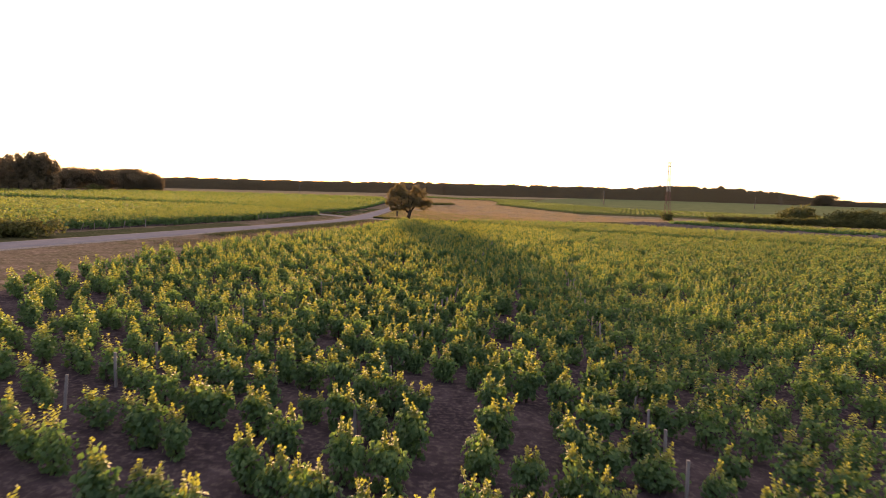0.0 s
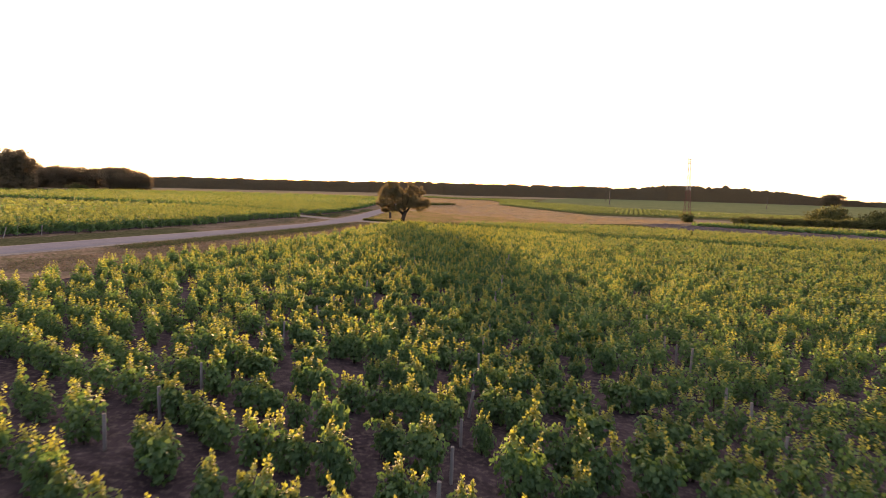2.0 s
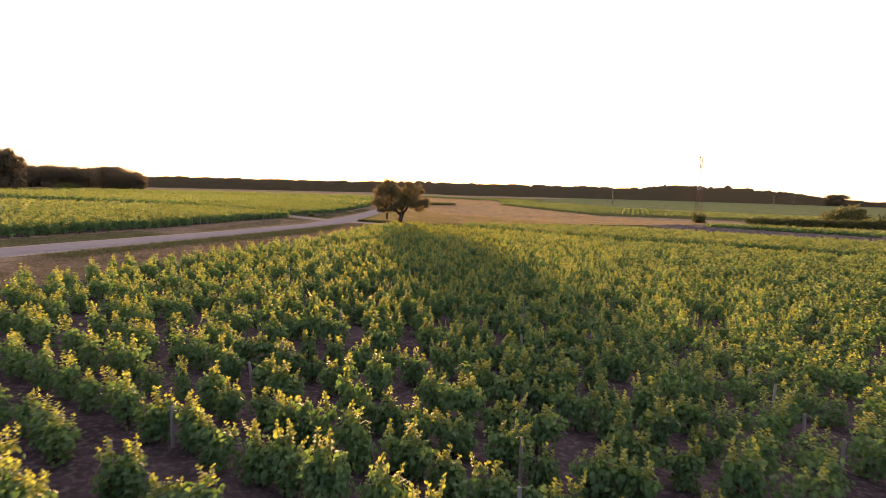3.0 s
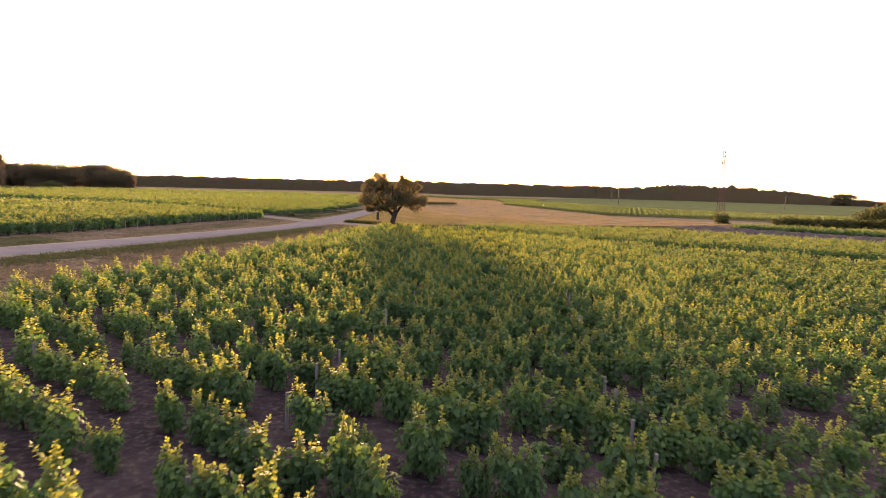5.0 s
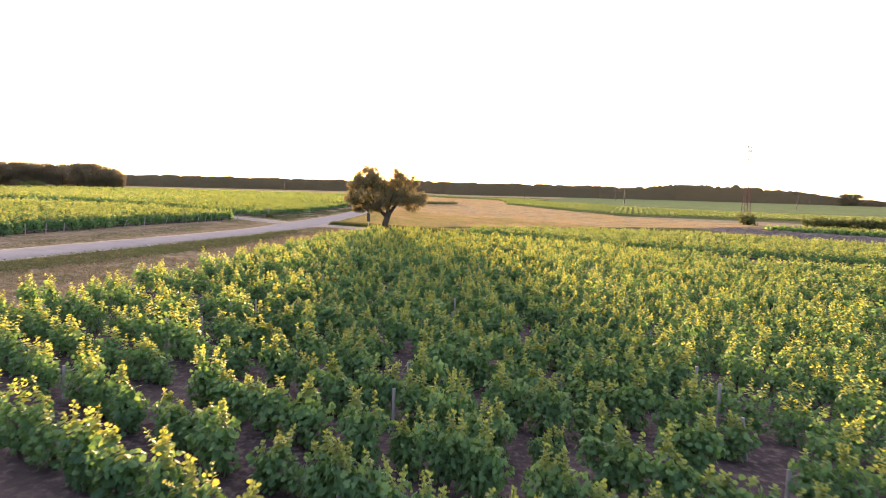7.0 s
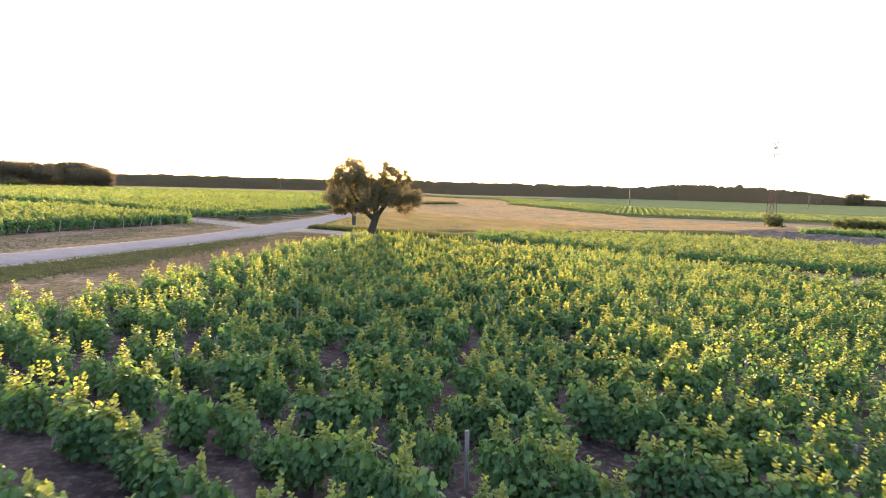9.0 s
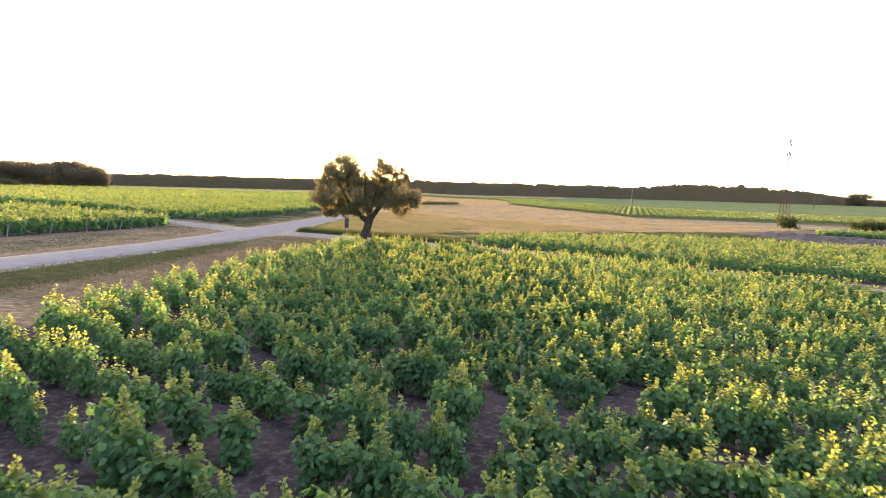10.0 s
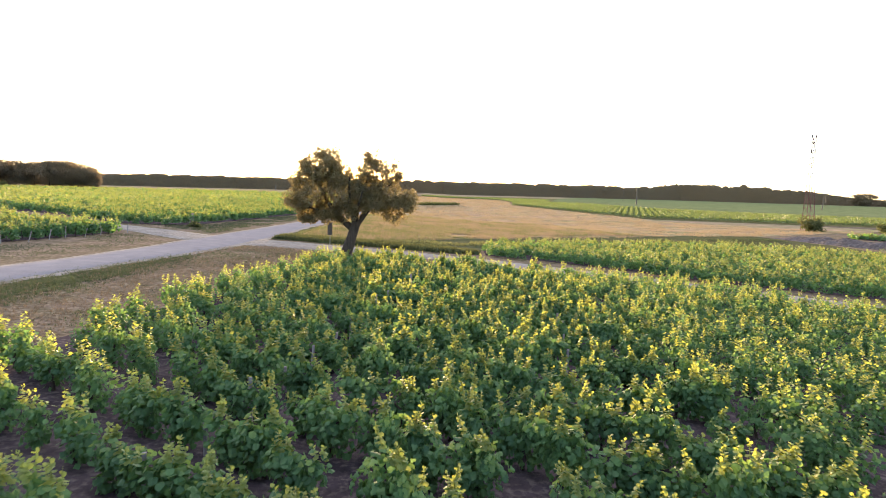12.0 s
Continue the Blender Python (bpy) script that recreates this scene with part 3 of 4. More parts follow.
LEFT_WAY, LEFT_GAP = (-1.0, 0.12), 2.1
near_at, _ = lattice(LEFT_WAY, LEFT_GAP, 1.0, 0, LEFT_NEAR, 7, 0.03, 0.05)
close = (near_at[:, 0] > -50) & (near_at[:, 0] > -0.80 * near_at[:, 1] - 6)
scatter_vines("vine_rows", near_at[close], TRELLIS, 3.02, "trellised grapevine rows along the lane", 26, 0.95, 1.25, tips=FAR_LITLEAF, upper=FAR_LITLEAF)
scatter_vines("vine_rows", near_at[~close], FAR, 3.02, "trellised grapevine rows away from the lane", 27, 0.98, 1.25, bark=False, tips=FAR_LITLEAF, upper=FAR_LITLEAF)
far_at, _ = lattice(LEFT_WAY, LEFT_GAP, 2.1, 0, LEFT_FAR, 8, 0.03, 0.05)
far_at = far_at[(far_at[:, 1] < 300) | (np.arange(len(far_at)) % 5 < 2)]
close = (far_at[:, 0] > -60) & (far_at[:, 1] < 240)
scatter_vines("vine_rows", far_at[close], TRELLIS, 3.02, "trellised grapevine rows beyond the side lane", 28, 0.98, 1.25, bark=False, tips=FAR_LITLEAF, upper=FAR_LITLEAF)
scatter_vines("vine_rows", far_at[~close], FAR, 3.02, "wide vineyard reaching towards the woods", 29, 1.1, 1.5, bark=False, tips=FAR_LITLEAF, upper=FAR_LITLEAF)


# ---------------------------------------------------------------- vine posts
def post_mesh(name, r, h, seed):
    rng = np.random.default_rng(seed)
    lean = rng.normal(size=2) * 0.03
    bm = bmesh.new()
    bmesh.ops.create_cone(bm, cap_ends=True, segments=8, radius1=r, radius2=r * 0.9, depth=h)
    for v in bm.verts:
        v.co.z += h / 2 - 0.12
        v.co.x += lean[0] * v.co.z + rng.normal() * r * 0.05
        v.co.y += lean[1] * v.co.z + rng.normal() * r * 0.05
    me = bpy.data.meshes.new(name)
    bm.to_mesh(me)
    bm.free()
    me.materials.append(STAKE)
    return me


post_kinds = [post_mesh("vine_post", 0.043, 1.12 + 0.06 * i, i) for i in range(4)]
near_stakes = main_stakes[(np.abs(main_stakes[:, 0]) < 10.5) & (main_stakes[:, 1] > 5)]
for i, (x, y) in enumerate(near_stakes):
    ob = new("vine_post", post_kinds[i % 4])
    ob.matrix_world = pose(x, y, zland(x, y), 0, 0, 70 * i) @ Matrix.Diagonal((1, 1, rng.uniform(0.70, 1.02), 1))
    tagged(ob, "weathered grey wooden trellis post among vines", "post", "vineyard trellis posts")
edge = np.array(LEFT_NEAR[:8])
for i, y in enumerate(np.arange(44, 150, LEFT_GAP)):
    x = float(np.interp(y, edge[:, 1], edge[:, 0])) - 0.6 + rng.normal() * 0.15
    if rng.random() < 0.18:
        continue
    ob = new("vine_post", post_kinds[i % 4])
    ob.matrix_world = pose(x, y, zland(x, y), rng.normal() * 5, rng.normal(4, 7), 0) @ Matrix.Diagonal((1, 1, rng.uniform(0.62, 0.95), 1))
    tagged(ob, "grey wooden end post of a vine row by the lane", "post", "row end posts along the lane")


# ---------------------------------------------------------------- trees and bushes
def crown_mesh(name, blobs, n, size, mat, seed, inner=0.55):
    """A crown of many small leaves on uneven clumps. blobs: (x, y, z, rx, ry, rz)."""
    rng = np.random.default_rng(seed)
    b = np.array(blobs, float)
    sub = []
    for x, y, z, rx, ry, rz in b:
        for _ in range(26):
            w = sphere_ways(rng, 1)[0]
            q = rng.uniform(0.4, 1.05)
            sub.append((x + w[0] * rx * q, y + w[1] * ry * q, z + w[2] * rz * q, 0.31 * (rx + ry + rz) / 3 * rng.uniform(0.55, 1.25)))
    sub = np.array(sub)
    area = sub[:, 3] ** 2
    pick = rng.choice(len(sub), n, p=area / area.sum())
    way = sphere_ways(rng, n)
    at = sub[pick, :3] + way * (sub[pick, 3] * rng.uniform(inner, 1.1, n))[:, None]
    axis = way + rng.normal(size=(n, 3)) * 0.7 + (0, 0, -0.3)
    v, f = leaves(at, axis, way + rng.normal(size=(n, 3)) * 0.6 + (0, 0, 0.3), size * rng.uniform(0.6, 1.35, n), 0)
    return np_mesh(name, v, [f], [mat])


def limb_mesh(name, p0, p1, r0, r1, bend, seed, sides=8, steps=7):
    rng = np.random.default_rng(seed)
    p0, p1 = np.array(p0, float), np.array(p1, float)
    t = np.linspace(0, 1, steps)[:, None]
    side = rng.normal(size=3) * bend
    path = p0 + (p1 - p0) * t + side * np.sin(np.pi * t) + rng.normal(size=(steps, 3)) * bend * 0.12 * (t * (1 - t) * 4)
    v, f = tube(path, np.linspace(r0, r1, steps) * rng.uniform(0.93, 1.07, steps), sides)
    return np_mesh(name, v, [f], [BARK], smooth=True)


TX, TY = -8.35, 142.4
oak = new("tree")
oak.location = (TX, TY, zland(TX, TY))
tagged(oak, "spreading two-lobed field tree with dark trunk beside the track", "tree")
part("trunk", limb_mesh("trunk", (-0.10, 0, -0.3), (0.85, 0.1, 2.75), 0.47, 0.36, 0.12, 2, 12, 9), oak, "thick dark leaning trunk")
fork = [((0.55, 0.1, 2.2), (-2.3, 0.4, 5.9), 0.32, 0.09), ((0.8, 0.1, 2.6), (0.35, -0.5, 6.4), 0.27, 0.05), ((0.82, 0.1, 2.5), (3.75, 0.2, 6.1), 0.30, 0.07),
        ((-0.4, 0.2, 3.4), (-3.6, -0.8, 4.1), 0.15, 0.04), ((2.1, 0.1, 4.1), (4.9, 0.6, 4.9), 0.09, 0.03), ((-1.2, 0.3, 4.6), (-1.9, 1.2, 7.9), 0.13, 0.04),
        ((2.8, 0.2, 5.2), (3.4, -0.3, 7.9), 0.12, 0.03), ((0.75, 0, 3.3), (0.2, 2.1, 5.5), 0.16, 0.04), ((0.85, 0, 3.1), (1.6, -2.1, 5.3), 0.16, 0.04),
        ((1.2, 0.1, 4.2), (1.8, 0.2, 8.2), 0.12, 0.03)]
for i, (p0, p1, r0, r1) in enumerate(fork):
    part("limb", limb_mesh("limb", p0, p1, r0, r1, 0.22, 40 + i), oak)
CROWN = [(-2.4, 0, 5.3, 2.2, 2.3, 2.0), (-1.8, 0, 7.4, 1.6, 1.5, 1.4), (-3.9, 0, 4.9, 1.3, 1.3, 1.2), (0.1, 0.2, 5.0, 1.8, 2.1, 1.5), (-2.2, 0.4, 8.4, 0.9, 0.8, 0.6), (-3.0, 0.2, 6.8, 1.2, 1.2, 1.2),
         (-1.2, 0.2, 7.8, 0.8, 0.8, 0.6), (-0.6, 0.5, 6.5, 1.2, 1.4, 1.2), (3.7, 0, 5.0, 1.9, 1.9, 1.5), (3.6, 0, 7.0, 1.0, 1.0, 1.1), (5.0, 0, 4.5, 1.1, 1.2, 1.0), (2.2, 0.4, 5.3, 1.4, 1.5, 1.0),
         (-1.9, 0.2, 3.4, 1.3, 1.2, 0.8), (-3.2, 0, 3.6, 1.0, 1.0, 0.9), (4.0, 0.3, 3.4, 0.9, 0.9, 0.7), (-0.2, -0.7, 3.6, 1.2, 1.1, 0.8), (2.5, -0.2, 4.2, 1.1, 1.2, 0.8), (1.2, 0.3, 6.0, 1.0, 0.9, 0.7),
         (2.0, 0.3, 8.0, 0.9, 0.8, 0.9), (2.2, 0.2, 6.8, 1.0, 1.0, 0.9), (1.1, 0.4, 7.0, 0.6, 0.6, 0.5), (-1.0, -0.6, 3.4, 1.1, 0.9, 0.7), (1.3, -0.7, 4.2, 1.2, 0.9, 0.8), (-2.9, -0.3, 2.9, 0.6, 0.6, 0.4)]
part("crown", crown_mesh("oak_crown", CROWN, 74000, 0.115, TREELEAF, 8), oak, "brownish green backlit foliage with gaps")


def wood_tree(seed, h, spread, pine=False, count=5200):
    rng = np.random.default_rng(seed)
    root = new("tree")
    part("trunk", limb_mesh("wood_trunk", (0, 0, -0.5), (rng.normal() * 0.4, rng.normal() * 0.4, h * 0.8), h * 0.018, h * 0.006, 0.2, seed, 6, 5), root)
    blobs = [(rng.normal() * spread * 0.35, rng.normal() * spread * 0.35, h * rng.uniform(0.32, 0.82), spread * rng.uniform(0.4, 0.62), spread * rng.uniform(0.4, 0.62),
              h * rng.uniform(0.12, 0.2)) for _ in range(8)]
    blobs.append((0, 0, h * 0.86, spread * (0.3 if pine else 0.45), spread * (0.3 if pine else 0.45), h * 0.12))
    blobs += [(rng.normal() * spread * 0.4, rng.normal() * spread * 0.4, h * 0.16, spread * 0.5, spread * 0.5, h * 0.15) for _ in range(2)]
    part("crown", crown_mesh("wood_crown", blobs, count, h * 0.032, WOODLEAF, seed), root)
    return root


def bush(seed, h, w, label):
    rng = np.random.default_rng(seed)
    root = new("bush")
    tagged(root, label, "bush")
    for i in range(3):
        part("stem", limb_mesh("stem", (0, 0, -0.1), (rng.normal() * w * 0.25, rng.normal() * w * 0.25, h * 0.6), 0.05, 0.02, 0.1, seed + i, 5, 4), root)
    blobs = [(rng.uniform(-0.32, 0.32) * w, rng.uniform(-0.3, 0.3) * w, h * rng.uniform(0.35, 0.72), w * 0.26, w * 0.26, h * 0.26) for _ in range(6)]
    blobs += [(rng.uniform(-0.35, 0.35) * w, rng.uniform(-0.3, 0.3) * w, h * 0.22, w * 0.24, w * 0.24, h * 0.22) for _ in range(4)]
    part("foliage", crown_mesh("bush_leaves", blobs, 1800, 0.10 + 0.06 * h, HEDGELEAF, seed), root)
    return root


rng = np.random.default_rng(31)
broad = [wood_tree(60 + i, 17, 8.5) for i in range(4)]
tall = [wood_tree(70 + i, 22, 7.0, True) for i in range(4)]
used = set()


def plant(kinds, x, y, scale, label, category, group):
    k = int(rng.integers(0, len(kinds)))
    m = pose(x, y, zland(x, y) - 0.1, 0, 0, rng.uniform(0, 360))
    if kinds[k].name in used:
        ob = copy_thing(kinds[k], m)
    else:
        ob = kinds[k]
        ob.matrix_basis = m
        used.add(ob.name)
    ob.scale = (scale * rng.uniform(0.9, 1.12),) * 2 + (scale,)
    return tagged(ob, label, category, group)


for i in range(62):
    f = rng.random()
    plant(tall, -232 - 150 * f, 352 + 30 * rng.random() + 15 * f, rng.uniform(0.88, 1.06), "tall dark tree at the edge of a wood", "tree", "trees of the near wood")
for i in range(104):
    f = rng.random()
    deep = 40 * rng.random()
    plant(broad, -226 - 200 * f - 0.56 * deep, 488 + deep, rng.uniform(0.9, 1.08) * min(1, 0.84 + f * 2.2), "dark broadleaved tree at the edge of a wood", "tree", "trees of the far wood")

for i in range(6):
    f = i / 5
    plant(broad, -235 + 7 * f, 494 + 8 * rng.random(), 0.80 - 0.45 * f, "low dark tree at the tapering end of a wood", "tree", "trees of the far wood")

# the far woods along the skyline, one mass of crowns: x, y, height
SKYLINE = [(-560, 700, 15), (-420, 760, 15), (-250, 860, 17), (-120, 1000, 19), (0, 1250, 27), (170, 1330, 29), (330, 1360, 29), (420, 1340, 28), (480, 1330, 37), (560, 1230, 33),
           (620, 1120, 24), (660, 1060, 13), (690, 1010, 9), (760, 960, 9), (900, 900, 12), (1100, 800, 14)]
sk = np.array(SKYLINE, float)
seg = np.concatenate([[0], np.cumsum(np.hypot(*np.diff(sk[:, :2], axis=0).T))])
V, F, o = [], [], 0
core = []
steps = np.arange(0, seg[-1], 2.5)
for s in steps:
    x, y, h = (np.interp(s, seg, sk[:, k]) for k in range(3))
    z = zland(x, y)
    crown = s / 11 + 1.1 * noise.noise((s * 0.045, 7, 0))          # one rounded treetop after another, some higher than others
    dome = math.sqrt(max(0.0, 1 - (crown % 1 * 2 - 1) ** 2)) * (0.3 + 0.7 * (math.sin(int(crown) * 12.99) * 437.5 % 1))
    top = h * (0.83 + 0.08 * noise.noise((s * 0.03, 0, 0)) + 0.08 * noise.noise((s * 0.07, 2, 0)) + 0.05 * noise.noise((s * 0.25, 5, 0)) + 0.13 * dome)
    core.append([(x, y - 3, z - 1), (x, y - 2, z + top * 0.55), (x, y, z + top * 0.88), (x, y + 3, z + top), (x, y + 9, z + top * 0.8), (x, y + 40, z + top * 0.6), (x, y + 60, z - 1)])
    n = 90
    at = np.stack([x + rng.normal(size=n) * 2.2, y - rng.uniform(0, 4, n), z + top * rng.uniform(0.02, 1.06, n)], 1)
    at[:, 1] += np.clip((at[:, 2] - z) / top - 0.6, 0, 1) * 8
    way = unit(np.stack([rng.normal(size=n) * 0.5, -np.ones(n), rng.uniform(-0.2, 1.2, n)], 1))
    v, f = leaves(at, way + rng.normal(size=(n, 3)) * 0.6, way + rng.normal(size=(n, 3)) * 0.4, rng.uniform(0.5, 1.15, n), 0)
    V.append(v)
    F.append(f + o)
    o += len(v)
core = np.array(core).reshape(-1, 3)
i, j = np.meshgrid(np.arange(len(steps) - 1), np.arange(6), indexing="ij")
q = (i * 7 + j).ravel()
V.append(core)
F.append(np.stack([q, q + 7, q + 8, q + 1], 1) + o)
tagged(new("distant_woods", np_mesh("distant_woods", np.concatenate(V), [np.concatenate(F)], [WOODLEAF], smooth=True)),
       "long dark wood along the skyline", "woods", kind="stuff")

low = [bush(90 + i, 3.2, 5.5, "dark green hedge bush at the field edge") for i in range(3)]
for i in range(36):
    f = i / 35
    plant(low, 105 + 62 * f, 236 - 28 * f + rng.normal() * 0.8, rng.uniform(0.78, 0.98) + 0.25 * f, "dark green hedge bush at the field edge", "bush", "bushes of the hedge")
for x, y, sc in ((142, 241, 2.6), (138, 243, 1.9), (146, 225, 2.0), (153, 221, 2.3), (159, 219, 2.6), (166, 216, 2.6), (-232, 405, 1.5), (-228, 408, 1.2)):
    plant(low, x, y, sc, "tall round dark green bush", "bush", "tall bushes about the fields")
plant([bush(95, 3.0, 4.6, "round bush at the foot of the mast")], 87.0, 236, 1.25, "round green bush at the foot of the mast", "bush", "")
lane_bush = [bush(97 + i, 2.3, 4.4, "dark clipped hedge beside the lane") for i in range(2)]
for x, y in ((-37.6, 55), (-39.2, 53), (-41, 51), (-43.4, 49.5), (-46.5, 48), (-49.5, 46.5)):
    plant(lane_bush, x, y, 1.08, "dense dark hedge bush beside the lane", "bush", "hedge bushes by the lane")
plant([bush(99, 1.0, 2.2, "low weedy bush")], -28.6, 161.5, 0.72, "low weedy bush where the lanes fork", "bush", "")
far_tree = [wood_tree(81, 17, 13, count=12000)]
for dx in (-14, 0, 13):
    plant(far_tree, 634 + dx * 0.7, 1015, 1.12, "broad round tree standing before the wood", "tree", "broad trees before the wood")

# ---------------------------------------------------------------- grey spoil heap
hp = np.array([(62.6, 204.5, 0.2), (63.4, 200, 0.8), (65, 188, 1.05), (69, 174, 1.05), (77, 161, 1.0), (90, 146, 1.0), (112, 122, 0.9), (122, 112, 0.3)], float)
seg = np.concatenate([[0], np.cumsum(np.hypot(*np.diff(hp[:, :2], axis=0).T))])
s = np.arange(0, seg[-1], 0.6)
x, y, h = (np.interp(s, seg, hp[:, k]) for k in range(3))
nx, ny = -np.gradient(y), np.gradient(x)
ln = np.hypot(nx, ny)
cols, V = np.linspace(-1, 1, 15), []
for c in cols:
    px, py = x + nx / ln * c * 2.6, y + ny / ln * c * 2.6
    lump = np.array([noise.fractal((a * 0.6, b * 0.6, 2.0), 0.8, 2.0, 5) for a, b in zip(px, py)])
    V.append(np.stack([px, py, land(px, py) - 0.05 + h * max(0, 1 - c * c) ** 0.8 * (0.9 + 0.6 * lump)], 1))
V = np.stack(V, 1).reshape(-1, 3)
i, j = np.meshgrid(np.arange(len(s) - 1), np.arange(14), indexing="ij")
q = (i * 15 + j).ravel()
tagged(new("earth_mound", np_mesh("spoil_heap", V, [np.stack([q, q + 1, q + 16, q + 15], 1)], [SPOIL], smooth=True)),
       "long low grey mound of earth and rubble", "earth mound")


# ---------------------------------------------------------------- lattice mast, poles and signs
def bar(a, b, r, mat, name="bar"):
    v, f = tube([a, b], [r, r], 4)
    return np_mesh(name, v, [f, np.array([[0, 3, 2, 1], [4, 5, 6, 7]])], [mat])


mast = new("lattice_mast")
mast.location = (88.2, 240, zland(88.2, 240) - 0.1)
tagged(mast, "slender red and white steel lattice mast", "mast")
H, BAYS = 22.8, 12


def corner(k, z):
    w = 1.05 - 0.72 * min(1, z / (H * 0.8))
    return ((-w, -w, z), (w, -w, z), (w, w, z), (-w, w, z))[k]


for b in range(BAYS):
    z0, z1 = H * b / BAYS, H * (b + 1) / BAYS
    mat = RED if b < 6 or b in (8, 11) else WHITE
    for k in range(4):
        part("mast_leg", bar(corner(k, z0), corner(k, z1), 0.07, mat), mast)
        part("brace", bar(corner(k, z0), corner((k + 1) % 4, z1), 0.036, mat), mast)
        part("ring_bar", bar(corner(k, z1), corner((k + 1) % 4, z1), 0.036, mat), mast)
for z, w in ((H - 0.2, 0.5), (H - 1.6, 0.45), (H - 3.8, 0.4)):
    arm = part("antenna_arm", bar((-w, 0, z), (w, 0, z), 0.07, DARK), mast, "dark antenna arm")
    for e in (-w, w):
        part("antenna", bar((e, 0, z - 0.35), (e, 0, z + 0.5), 0.11, DARK), arm, "short dark antenna")


def pole_thing(x, y, h, lean, label, stout=1.0):
    root = new("utility_pole")
    root.matrix_basis = pose(x, y, zland(x, y) - 0.2, 0, lean, 0)
    tagged(root, label, "utility pole", "poles across the fields")
    v, f = tube([(0, 0, 0), (0, 0, h * 0.5), (0, 0, h)], [0.36 * stout, 0.30 * stout, 0.24 * stout], 8)
    part("pole", np_mesh("pole", v, [f], [POLE], smooth=True), root)
    arm = part("crossarm", bar((-0.8, 0, h - 0.5), (0.8, 0, h - 0.5), 0.09, STEEL), root, "grey steel crossarm")
    for e in (-0.7, 0, 0.7):
        part("insulator", bar((e, 0, h - 0.45), (e, 0, h - 0.05), 0.08, DARK), arm, "dark insulator")


pole_thing(146, 555, 12.5, 0, "stout wooden utility pole at the edge of crop rows", 1.6)
pole_thing(205, 790, 13.0, 0, "distant wooden utility pole before the wood")
pole_thing(78, 650, 6.5, 0, "distant wooden utility pole in pale fields")
pole_thing(265, 520, 10.0, 5, "leaning wooden utility pole in a green field")
pole_thing(442, 800, 13.0, 3, "distant wooden utility pole below the wood")
pole_thing(-150, 640, 9.0, 0, "distant wooden utility pole beyond the vineyard")


def box_mesh(name, sx, sy, sz, mat, bevel=0.01):
    bm = bmesh.new()
    bmesh.ops.create_cube(bm, size=1)
    for v in bm.verts:
        v.co = Vector((v.co.x * sx, v.co.y * sy, v.co.z * sz))
    bmesh.ops.bevel(bm, geom=bm.edges[:], offset=bevel, segments=2, affect="EDGES")
    me = bpy.data.meshes.new(name)
    bm.to_mesh(me)
    bm.free()
    me.materials.append(mat)
    return me


sign = new("road_sign")
sign.location = (-11.2, 150.9, zland(-11.2, 150.9))
tagged(sign, "dark roadside sign on a thin post", "sign")
part("post", bar((0, 0, -0.2), (0, 0, 2.3), 0.035, STEEL), sign)
panel = part("panel", box_mesh("panel", 0.46, 0.05, 1.30, DARK), sign, "dark upright panel seen from behind")
panel.location = (0, -0.06, 1.60)
mark = new("marker_post")
mark.location = (-29.1, 162.4, zland(-29.1, 162.4))
tagged(mark, "thin wooden marker post with pale head", "post")
part("post", bar((0, 0, -0.2), (0, 0, 1.5), 0.05, STAKE), mark)
head = part("head", box_mesh("head", 0.34, 0.05, 0.16, STAKE), mark, "small grey board")
head.location = (0, -0.06, 1.45)


# ---------------------------------------------------------------- crop rows, tall grass and turf
rng = np.random.default_rng(77)
CROP = [(36, 418), (64, 287), (101, 273), (180, 258), (296, 243), (296, 288), (168, 324), (127, 359), (103, 397), (90, 468), (62, 514)]
at = np.concatenate([lattice((0.297, 0.955), 2.2, 1.0, 0, CROP, 12, 0.0, 0.06)[0],
                     lattice((0.297, 0.955), 2.2, 1.3, 0, [(-18, 589), (0, 604), (22, 621), (47, 593), (46, 510), (40, 440), (60, 518), (76, 545), (98, 655), (40, 715), (-18, 650)], 15, 0.1, 0.3)[0]])
n = len(at) * 6
base = np.repeat(at, 6, 0)
way = sphere_ways(rng, n)
way[:, 2] = np.abs(way[:, 2])
pos = np.concatenate([base, land(base[:, 0], base[:, 1])[:, None]], 1) + way * (0.50, 0.85, 0.55) + (0, 0, 0.35)
v, f = leaves(pos, way + (0, 0, 0.2), way + rng.normal(size=(n, 3)) * 0.3, rng.uniform(0.4, 0.7, n), 0)
tagged(new("crop_rows", np_mesh("crop_rows", v, [f], [CROPLEAF])), "straight rows of low green crop", "crop", kind="stuff")


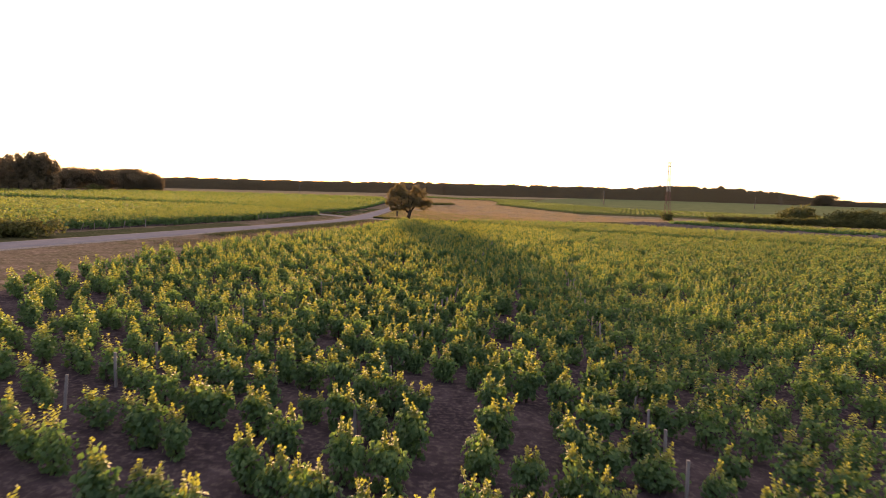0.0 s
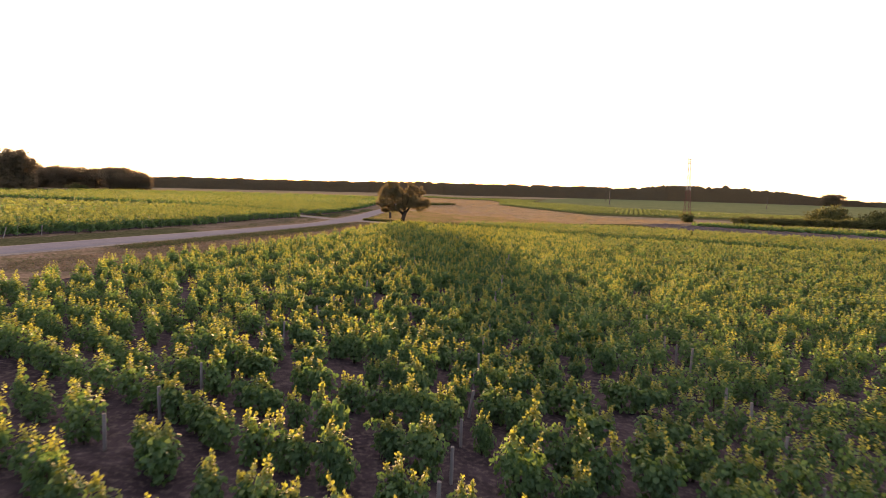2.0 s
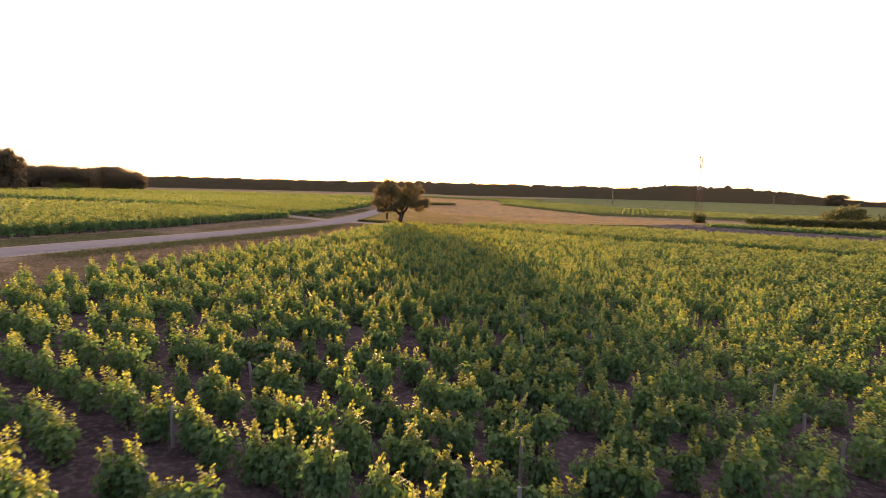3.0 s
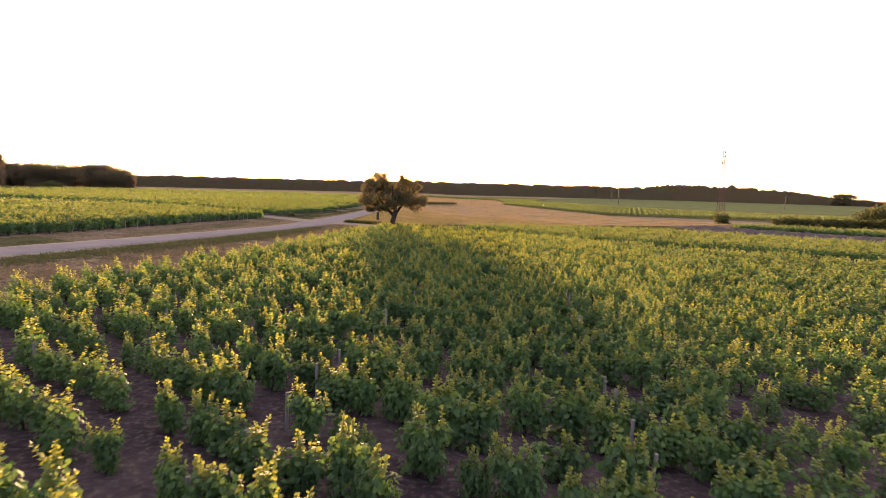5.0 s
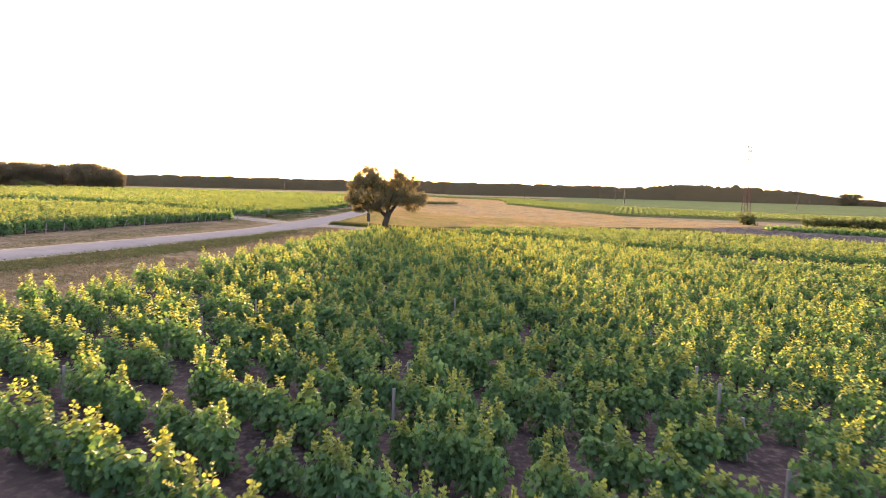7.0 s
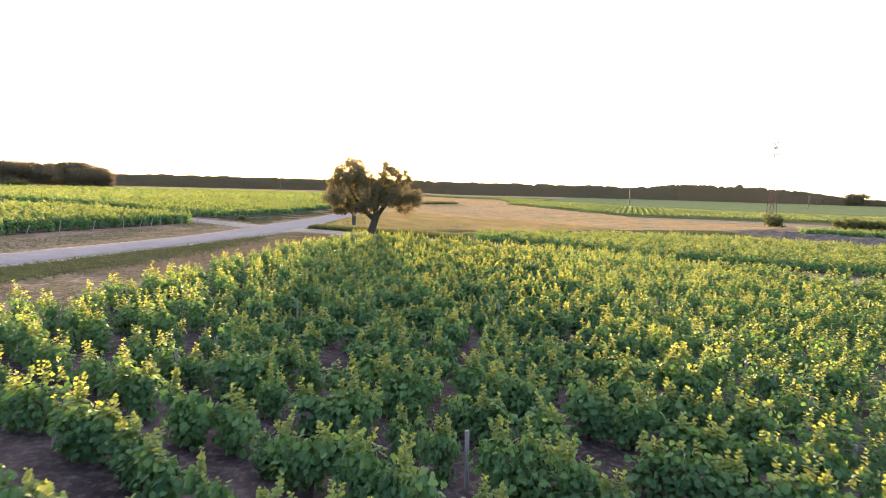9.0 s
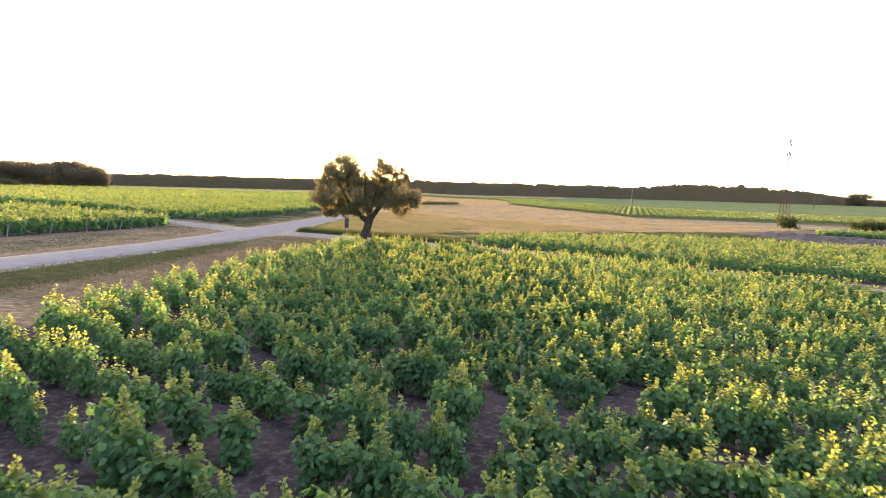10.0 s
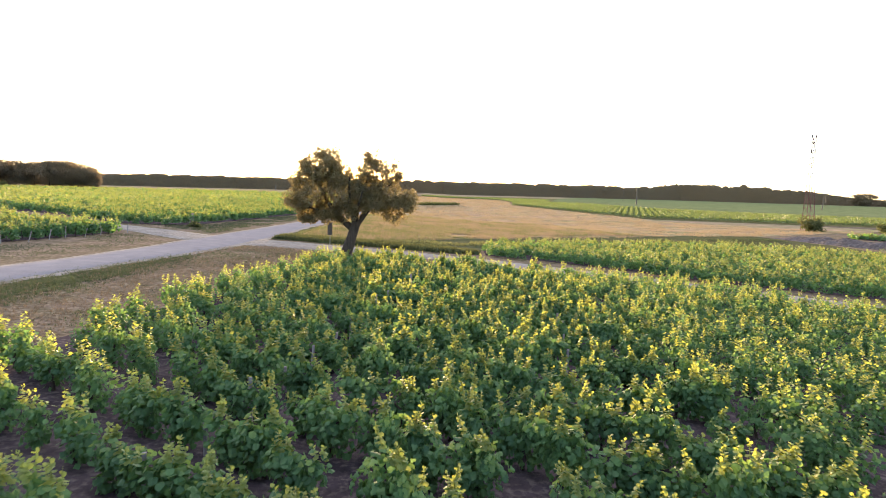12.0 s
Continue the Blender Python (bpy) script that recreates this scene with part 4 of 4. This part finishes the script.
def tufts(name, poly, count, height, mat, label, seed, blades=5, stray=0.0, bare=-0.12):
    rng = np.random.default_rng(seed)
    xs, ys = [p[0] for p in poly], [p[1] for p in poly]
    p = np.stack([rng.uniform(min(xs), max(xs), count * 3), rng.uniform(min(ys), max(ys), count * 3)], 1)
    p = p[inside(p[:, 0], p[:, 1], poly)][:count]
    p = p + rng.normal(size=p.shape) * stray
    patch = np.array([noise.noise((a * 0.16, b * 0.16, seed)) for a, b in p])
    p = p[patch > bare]
    b = np.repeat(p, blades, 0)
    n = len(b)
    b = b + rng.normal(size=(n, 2)) * height * 0.35
    lean = np.concatenate([rng.normal(size=(n, 2)) * 0.35, np.ones((n, 1))], 1)
    face = np.concatenate([rng.normal(size=(n, 2)), np.zeros((n, 1))], 1)
    side = unit(np.cross(lean, face))
    h = height * rng.uniform(0.5, 1.2, n)
    root = np.concatenate([b, land(b[:, 0], b[:, 1])[:, None]], 1)
    w = (height * 0.09)
    V = np.stack([root - side * w, root + side * w, root + unit(lean) * h[:, None]], 1).reshape(-1, 3)
    return tagged(new(name, np_mesh(name, V, [np.arange(n * 3).reshape(-1, 3)], [mat])), label, "grass", kind="stuff")


tufts("meadow_grass", [(-12, 205), (-2, 184), (8, 176), (18, 186), (36, 198), (60, 209), (96, 232), (60, 270), (-17, 270)], 30000, 0.28, STRAW, "tall ripe straw-coloured meadow grass", 3)
tufts("meadow_grass", [(-17, 268), (60, 268), (62, 285), (35, 414), (44, 507), (44, 590), (20, 616), (-17, 585)], 12000, 0.55, STRAW, "ripe meadow grass towards the far fields", 13, 4)
tufts("meadow_grass", [(-17, 157), (-9, 158.5), (2, 170), (9, 182), (22, 193), (36, 201), (20, 232), (-17, 240)], 13000, 0.40, MEADOWBLADE, "green grass among the ripe meadow", 6, bare=-0.03)
tufts("verge_grass", [(-17.3, 152.7), (-9, 152), (-0.5, 150.5), (3.2, 150.2), (4, 160), (16, 173), (33, 180), (43, 179), (58, 194), (58, 203), (33, 189), (16, 178), (2, 163), (-9, 158.5), (-17, 170)],
      6000, 0.35, BLADE, "green grass margin beside the farm track", 4)
tufts("bank_grass", [(-17.3, 153.2), (-9, 152.4), (-0.5, 150.9), (2.6, 150.8), (3.0, 153.2), (-1, 155.2), (-9, 156.4), (-17, 157)], 5200, 0.46, BANKBLADE, "thick tall green grass bank behind the track", 15, 6, bare=-0.6)
tufts("meadow_grass", [(-17, 157.5), (2, 160), (8, 166), (0, 200), (-17, 225)], 8000, 0.36, MEADOWBLADE, "yellow-green grass growing behind the tree", 16, bare=-0.03)
tufts("meadow_grass", [(-16, 159.5), (-8, 160), (4, 172), (12, 184), (22, 194), (36, 202), (20, 235), (-17, 235)], 20000, 0.36, STRAW, "pale straw stalks among the green meadow grass", 23, bare=-0.3)
VERGE = [(-28, 55), (-20.6, 55), (-17, 80), (-13.4, 97), (-12.2, 118), (-9.6, 142), (-16, 146), (-18.5, 142), (-20.4, 125), (-22.5, 107), (-23.8, 95), (-26.4, 78)]
tufts("verge_grass", VERGE, 24000, 0.11, DRYBLADE, "short dry grass on the lane verge", 5, stray=0.3, bare=-0.2)
tufts("verge_grass", [(-27.4, 70), (-25.2, 70), (-22.6, 86), (-20.7, 95), (-18.9, 104), (-17.7, 110.5), (-17.2, 116), (-17.1, 126), (-17.6, 135), (-18.5, 135), (-19.1, 130), (-19.9, 123), (-21.3, 113), (-22.3, 106), (-24.0, 95)],
      9500, 0.15, BLADE, "strip of green grass along the lane", 9, stray=0.45, bare=-0.6)
tufts("verge_grass", VERGE, 9000, 0.11, BLADE, "olive grass tufts on the dry verge", 19, stray=0.5)
tufts("verge_grass", [(-30.2, 148), (-29.5, 100), (-27.2, 100), (-24.6, 140), (-26, 147)], 3000, 0.09, BLADE, "olive grass tufts between lane and vineyard", 20)
tufts("verge_grass", [(-33, 160.5), (-24, 154.5), (-23.4, 230), (-28, 230), (-29, 168)], 6000, 0.16, BLADE, "rough grass where the lanes fork", 22)
